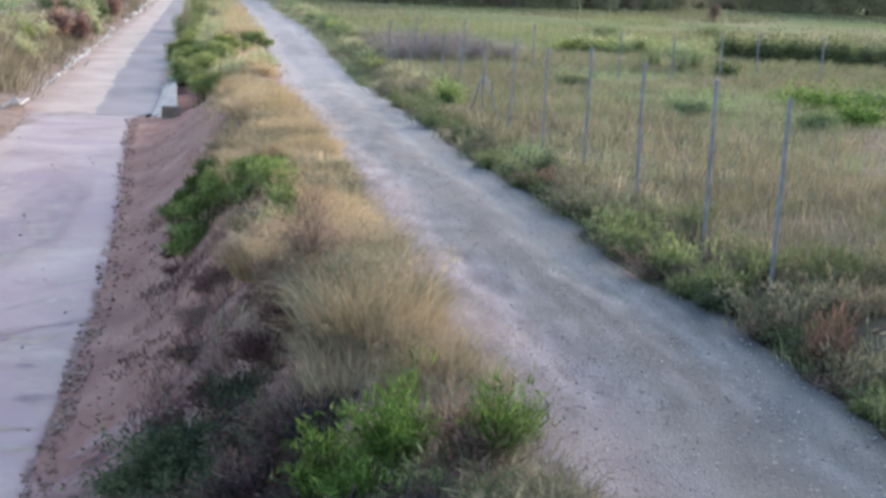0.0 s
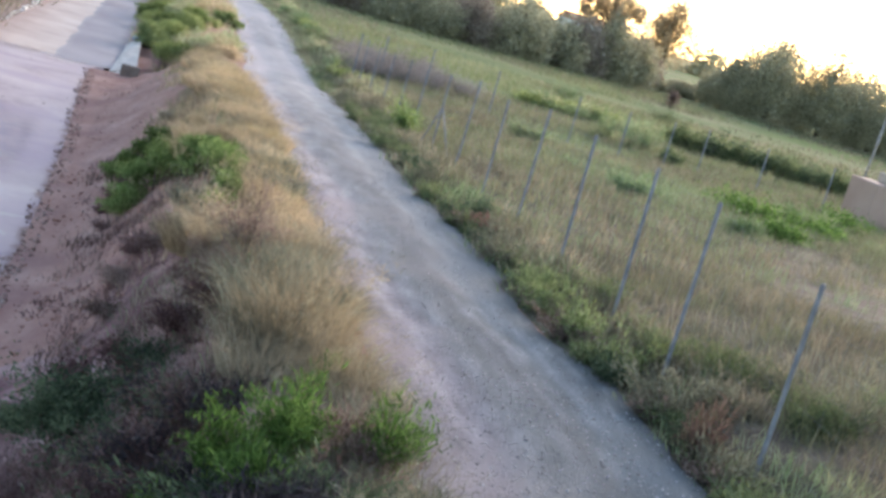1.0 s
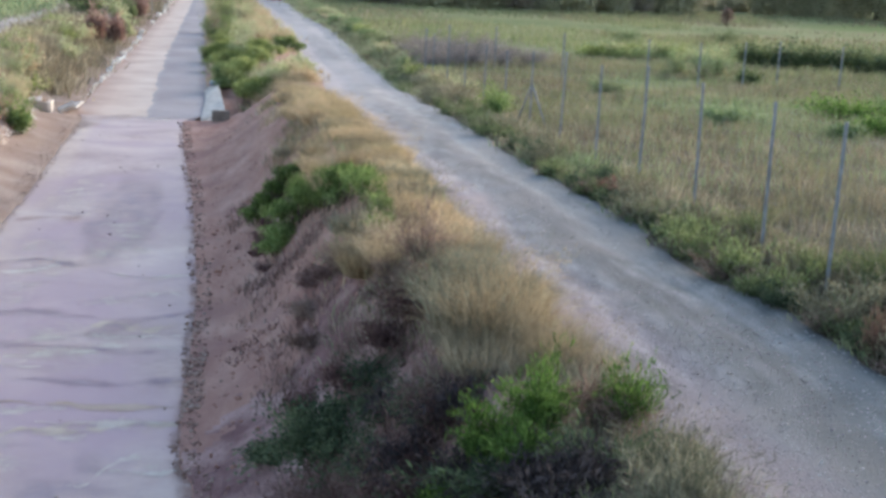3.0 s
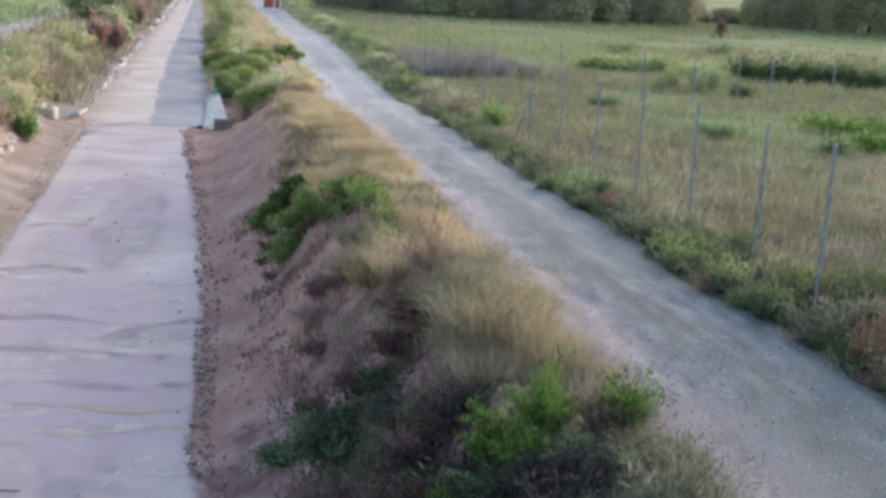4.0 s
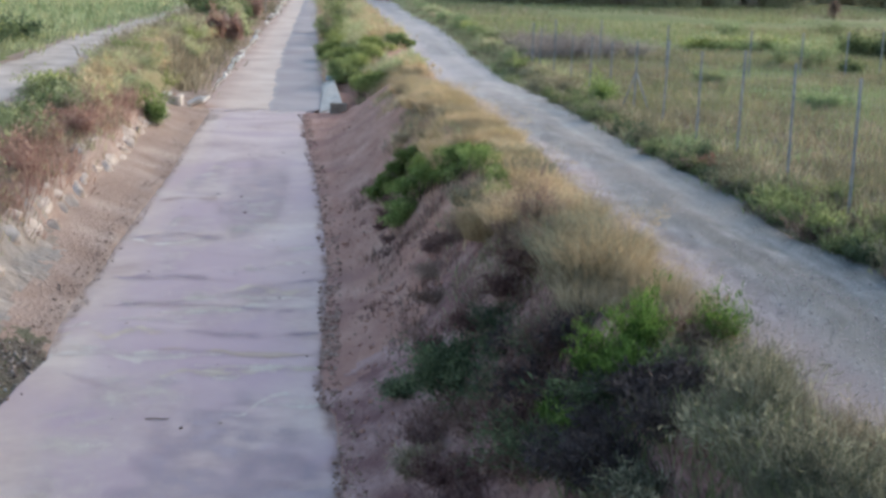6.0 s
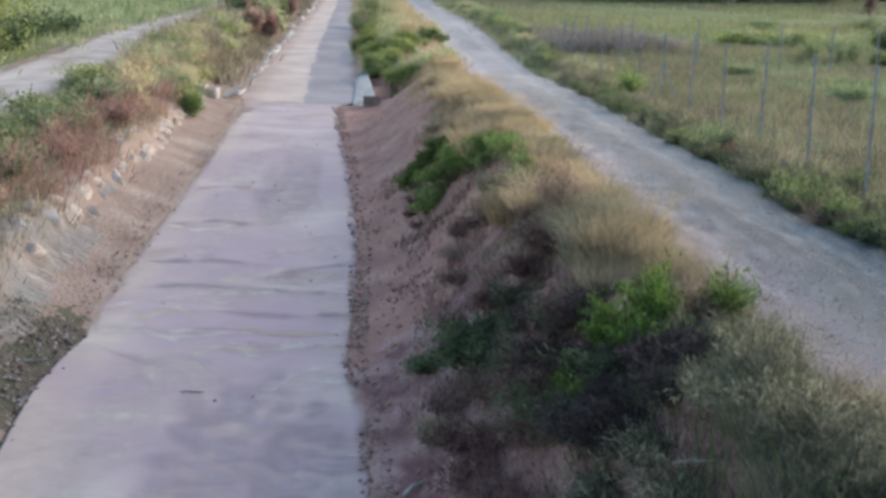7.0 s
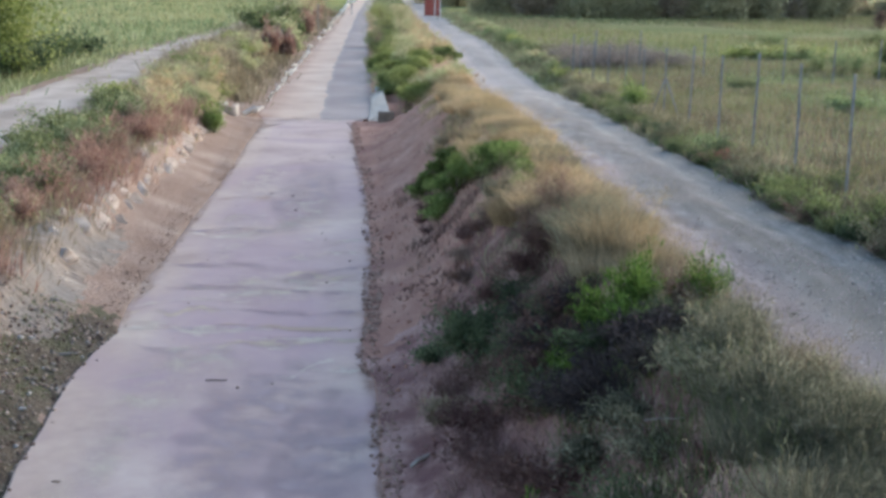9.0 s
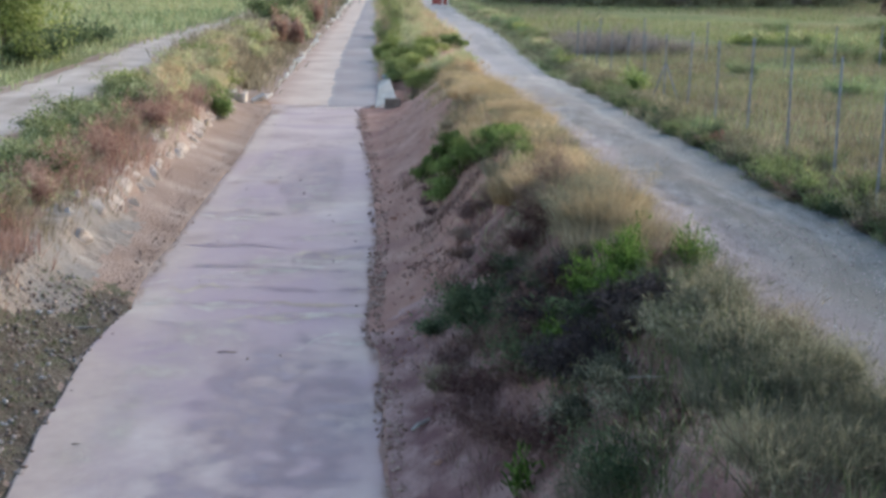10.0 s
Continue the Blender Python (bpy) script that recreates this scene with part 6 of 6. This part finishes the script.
grass("far_grass", 110000, lambda y: grav_r(y) + 0.9, lambda y: 12 + 0.75 * y, 50, 135, 0.5, 0.007, FARMEADOW, "far yellow-green and straw meadow grass", 904, 10, 0.3, 0.05, 0.0, 0.5, 1.3)
grass("far_grass", 80000, lambda y: grav_r(y) + 0.9, lambda y: 12 + 0.75 * y, 50, 135, 0.5, 0.007, RUSSET, "far straw meadow grass", 905, 10, 0.3, 0.06, -0.05, 0.5, 1.3)
def soft_crest(x, y, g):
    u = (x - lane_r(y)) / (grav_l(y) - lane_r(y))
    open_soil = (x > 0.05) & (x < 1.15) & (y > 5.7) & (y < 8.1)
    open_soil |= (x < 0.5) & (y > 18.9) & (y < 22.0)
    return ~open_soil & (g.random(len(x)) < np.clip((u - 0.42 - 0.16 * np.clip((y - 26) / 8, 0, 1)) * 3.2 + 1.6 * fbm(x * 0.8, y * 0.5, 77), 0.0, 1))


rw = lambda u: (lambda y: lane_r(y) + u * (grav_l(y) - lane_r(y)))
grass("dry_grass", 20000, rw(0.45), lambda y: grav_l(y) + 0.1, 8, 42, 0.26, 0.005, STRAW, "straw-coloured grass on the earth ridge", 906, 12, 0.1, 0.7, -0.05, 0.8, 1.2, soft_crest)
grass("golden_grass", 32000, rw(0.5), lambda y: grav_l(y) - 0.02, 16, 40, 0.34, 0.005, GOLD, "golden dry grass on the earth ridge", 907, 12, 0.1, 0.5, -0.02, 0.8, 1.0, soft_crest)
grass("dry_grass", 30000, rw(0.42), lambda y: grav_l(y) - 0.05, 0, 34, 0.32, 0.005, GREYGRASS, "grey dry grass on the ridge", 908, 12, 0.1, 0.7, -0.02, 0.9, 1.1, soft_crest)
grass("green_weeds", 12000, rw(0.45), lambda y: grav_l(y) - 0.05, 6, 40, 0.26, 0.006, GREENGRASS, "thin green weeds in the dry ridge grass", 932, 10, 0.1, 0.5, 0.04, 0.9, 1.1, soft_crest)
grass("slope_weeds", 5000, lambda y: lane_l(y) - 1.6, lambda y: lane_l(y) - 0.35, 4, 15.5, 0.12, 0.006, OLIVE, "low olive weeds among the rubble", 933, 10, 0.1, 0.5, -0.03, 1.0, 1.0)
grass("dead_twigs", 34000, rw(0.28), rw(0.68), 3, 20, 0.2, 0.005, DARKTWIG, "dark dead twigs and litter on the slope", 930, 10, 0.1, 0.8, 0.03, 1.2, 1.5)
grass("dead_twigs", 16000, rw(0.14), rw(0.5), 8, 26, 0.11, 0.006, REDTWIG, "small dark reddish dead weeds on the slope", 935, 14, 0.07, 0.9, 0.06, 1.3, 1.2)
grass("green_weeds", 12000, rw(0.24), rw(0.66), 3, 15, 0.2, 0.006, BROWNWEED, "brown weeds scattered on the slope", 934, 10, 0.1, 0.7, 0.03, 1.0, 1.3)
grass("green_weeds", 9000, rw(0.45), lambda y: grav_l(y) - 0.4, 1, 9, 0.4, 0.006, OLIVE, "olive green weeds on the near ridge", 931, 10, 0.1, 0.6, -0.05, 0.8, 1.0)
grass("slope_weeds", 12000, rw(0.2), rw(0.55), 3, 30, 0.22, 0.006, BROWNWEED, "sparse brown dry weeds on the earth slope", 909, 10, 0.1, 0.7, 0.06, 0.8, 1.0)
grass("dry_grass", 24000, lambda y: grav_r(y) + 0.3, lambda y: grav_r(y) + 1.4, 12, 60, 0.32, 0.007, STRAW, "dry grass along the gravel edge", 910, 10, 0.1, 0.6, -0.1, 0.6, 1.4)
grass("green_grass", 22000, lambda y: grav_r(y) + 0.0, lambda y: grav_r(y) + 1.2, 4, 60, 0.28, 0.008, GREENGRASS, "green weeds along the gravel edge", 911, 10, 0.1, 0.4, -0.02, 0.6, 1.4)
grass("bank_grass", 34000, lambda y: side_r(y) + 0.9, lambda y: lane_l(y) - 1.6, 8, 75, 0.36, 0.007, STRAW, "straw-coloured grass on the bank", 912, 12, 0.14, 0.4, -0.1, 0.6, 1.1)
grass("bank_grass", 30000, lambda y: side_r(y) + 0.6, lambda y: lane_l(y) - 1.6, 8, 75, 0.32, 0.008, BANKWEED, "green grass on the bank", 913, 12, 0.14, 0.3, 0.0, 0.6, 1.1)
grass("bank_grass", 20000, lambda y: lane_l(y) - 3.2, lambda y: lane_l(y) - 1.55, 8, 45, 0.5, 0.007, RUST, "rust-brown dry grass above the stones", 914, 12, 0.12, 0.4, -0.05, 0.6, 1.1)
grass("bank_grass", 26000, lambda y: lane_l(y) - 4.5, lambda y: lane_l(y) - 0.8, 47, 140, 0.7, 0.010, STRAW, "straw grass on the far bank", 915, 12, 0.2, 0.2, -0.1, 0.6, 1.3)
grass("field_grass", 60000, lambda y: side_l(y) - 45, lambda y: side_l(y) - 0.3, 24, 165, 0.5, 0.014, PALEFIELD, "green grass of the field beyond the side track", 916, 12, 0.4, 0.08, -0.2, 0.5, 1.2)
grass("field_grass", 30000, lambda y: side_l(y) - 40, lambda y: side_l(y) - 0.2, 24, 130, 0.5, 0.012, GREENGRASS, "yellow-green field grass", 917, 12, 0.4, 0.06, 0.0, 0.5, 1.2)
grass("ridge_grass", 40000, lambda y: lane_r(y) + np.where(y < 52, 1.6, 0.5), lambda y: grav_l(y) - 0.55, 45, 150, 0.45, 0.005, GOLD, "golden dry grass on the far ridge", 918, 12, 0.16, 0.3, -0.15, 0.6, 1.3, lambda x, y, g: ((x + 1.25) / 0.8) ** 2 + ((y - 55.5) / 3.0) ** 2 > 1)
grass("ridge_grass", 36000, lambda y: lane_r(y) + np.where(y < 52, 1.6, 0.4), lambda y: grav_l(y) - 0.45, 45, 150, 0.42, 0.006, BANKWEED, "green grass on the far ridge", 919, 12, 0.16, 0.3, -0.05, 0.6, 1.3, lambda x, y, g: ((x + 1.25) / 0.8) ** 2 + ((y - 55.5) / 3.0) ** 2 > 1)


grass("dry_grass", 26000, rw(0.4), lambda y: grav_l(y) - 0.05, -13, 3, 0.4, 0.0035, NEARWEED, "grey-green dry grass on the ridge behind", 940, 12, 0.12, 0.5, -0.1, 0.7, 1.0)
grass("bank_grass", 16000, lambda y: side_r(y) + 0.1, lambda y: lane_l(y) - 1.6, -13, 9, 0.45, 0.010, STRAW, "dry grass on the bank behind", 941, 12, 0.14, 0.4, -0.1, 0.6, 1.0)
grass("green_grass", 16000, lambda y: grav_r(y) + 0.3, lambda y: grav_r(y) + 9, -13, 6, 0.4, 0.010, GREENGRASS, "green weeds of the near meadow", 942, 12, 0.14, 0.3, -0.1, 0.6, 1.0)


# ---- far buildings, gate, block ----
def red_gate():
    root = tagged(new("red_gate"), "brick-red boarded gate panel with pale posts at the track", "gate")
    root.location, root.scale = (-1.75, 124.0, z_at(-1.75, 124.0, False)), (0.65, 0.8, 0.85)
    for k, x in enumerate((-1.15, 0.35, 1.15)):
        part("post", block(0.2, 0.2, 2.35, 0.02, Matrix.Translation((x, 0.9 - 0.8 * k, 1.1))), PLASTER if k else REDBOARD, root)
    for (xa, ya), (xb, yb) in (((-1.15, 0.9), (0.35, 0.1)), ((0.35, 0.1), (1.15, -0.7))):
        n = 6 if xa < 0 else 3
        for i in range(n):
            u = (i + 0.5) / n
            L = math.hypot(xb - xa, yb - ya)
            part("board", block(L / n - 0.02, 0.05, 1.9, 0.01, pose(xa + (xb - xa) * u, ya + (yb - ya) * u, 1.1, 0, 0, math.degrees(math.atan2(yb - ya, xb - xa)))), REDBOARD, root)


def house(x, y, w, d, h, turn, label):
    root = tagged(new("house"), label, "house")
    root.matrix_world = pose(x, y, z_at(x, y, False) - 0.2, 0, 0, turn)
    part("wall", block(w, d, h, 0.03, Matrix.Translation((0, 0, h / 2))), PLASTER, root)
    bm = bmesh.new()
    e, r = 0.4, 1.4
    v = [bm.verts.new(p) for p in [(-w / 2 - e, -d / 2 - e, h), (w / 2 + e, -d / 2 - e, h), (w / 2 + e, d / 2 + e, h), (-w / 2 - e, d / 2 + e, h), (-w / 2 - e, 0, h + r), (w / 2 + e, 0, h + r)]]
    for f in ((0, 1, 5, 4), (2, 3, 4, 5), (1, 2, 5), (3, 0, 4), (3, 2, 1, 0)):
        bm.faces.new([v[i] for i in f])
    part("roof", bm, TILES, root)
    for i in range(3):
        wn2 = part("window", block(0.9, 0.06, 1.1, 0.02, Matrix.Translation((-w / 3 + i * w / 3, -d / 2 - 0.01, h * 0.6))), CEMENT, root)
        part("pane", block(0.7, 0.04, 0.9, 0, Matrix.Translation((-w / 3 + i * w / 3, -d / 2 - 0.04, h * 0.6))), DARKGLASS, wn2)


red_gate()
house(65.5, 252, 12, 7, 5.6, 12, "white house far behind the tree belt")
sign = tagged(new("road_sign"), "small white square sign board on a post by the road", "sign")
sign.location = (-10.8, 140, z_at(-10.8, 140))
part("post", block(0.1, 0.1, 2.7, 0.02, Matrix.Translation((0, 0.06, 1.2))), STEEL, sign)
board = part("board", block(0.95, 0.05, 1.15, 0.02, Matrix.Translation((0, 0, 2.0))), WHITE, sign)
part("dark_mark", block(0.36, 0.02, 0.5, 0, Matrix.Translation((0, -0.032, 2.05))), BARK, board)
stake = tagged(new("pole"), "slender bleached stake among shrubs beside the road", "pole")
stake.location = (-10.5, 97, z_at(-10.5, 97))
part_me("shaft", tubes_mesh("shaft", [(np.array([(0, 0, -0.2), (0.02, 0, 1.2), (0.0, 0, 2.4)]), (0.07, 0.065, 0.06))], DEADWOOD, 8), stake)
tank = tagged(new("concrete_tank"), "low weathered concrete water tank in the field", "tank")
tank.location = (24.6, 44.6, z_at(24.6, 44.6))
part("tank_wall", block(2.6, 2.2, 1.7, 0.06, Matrix.Translation((0, 0, 0.75))), REDGRIT, tank)
part("lid", block(1.6, 1.3, 0.4, 0.06, Matrix.Translation((0.3, 0, 1.8))), STONE, tank)
pole = tagged(new("pole"), "slender pale wooden pole in the field", "pole")
pole.location = (28.0, 53.8, z_at(28, 53.8))
part_me("shaft", tubes_mesh("shaft", [(np.array([(0, 0, -0.3), (0.05, 0, 2.0), (0.12, 0, 4.2)]), (0.07, 0.065, 0.055))], DEADWOOD, 8), pole)
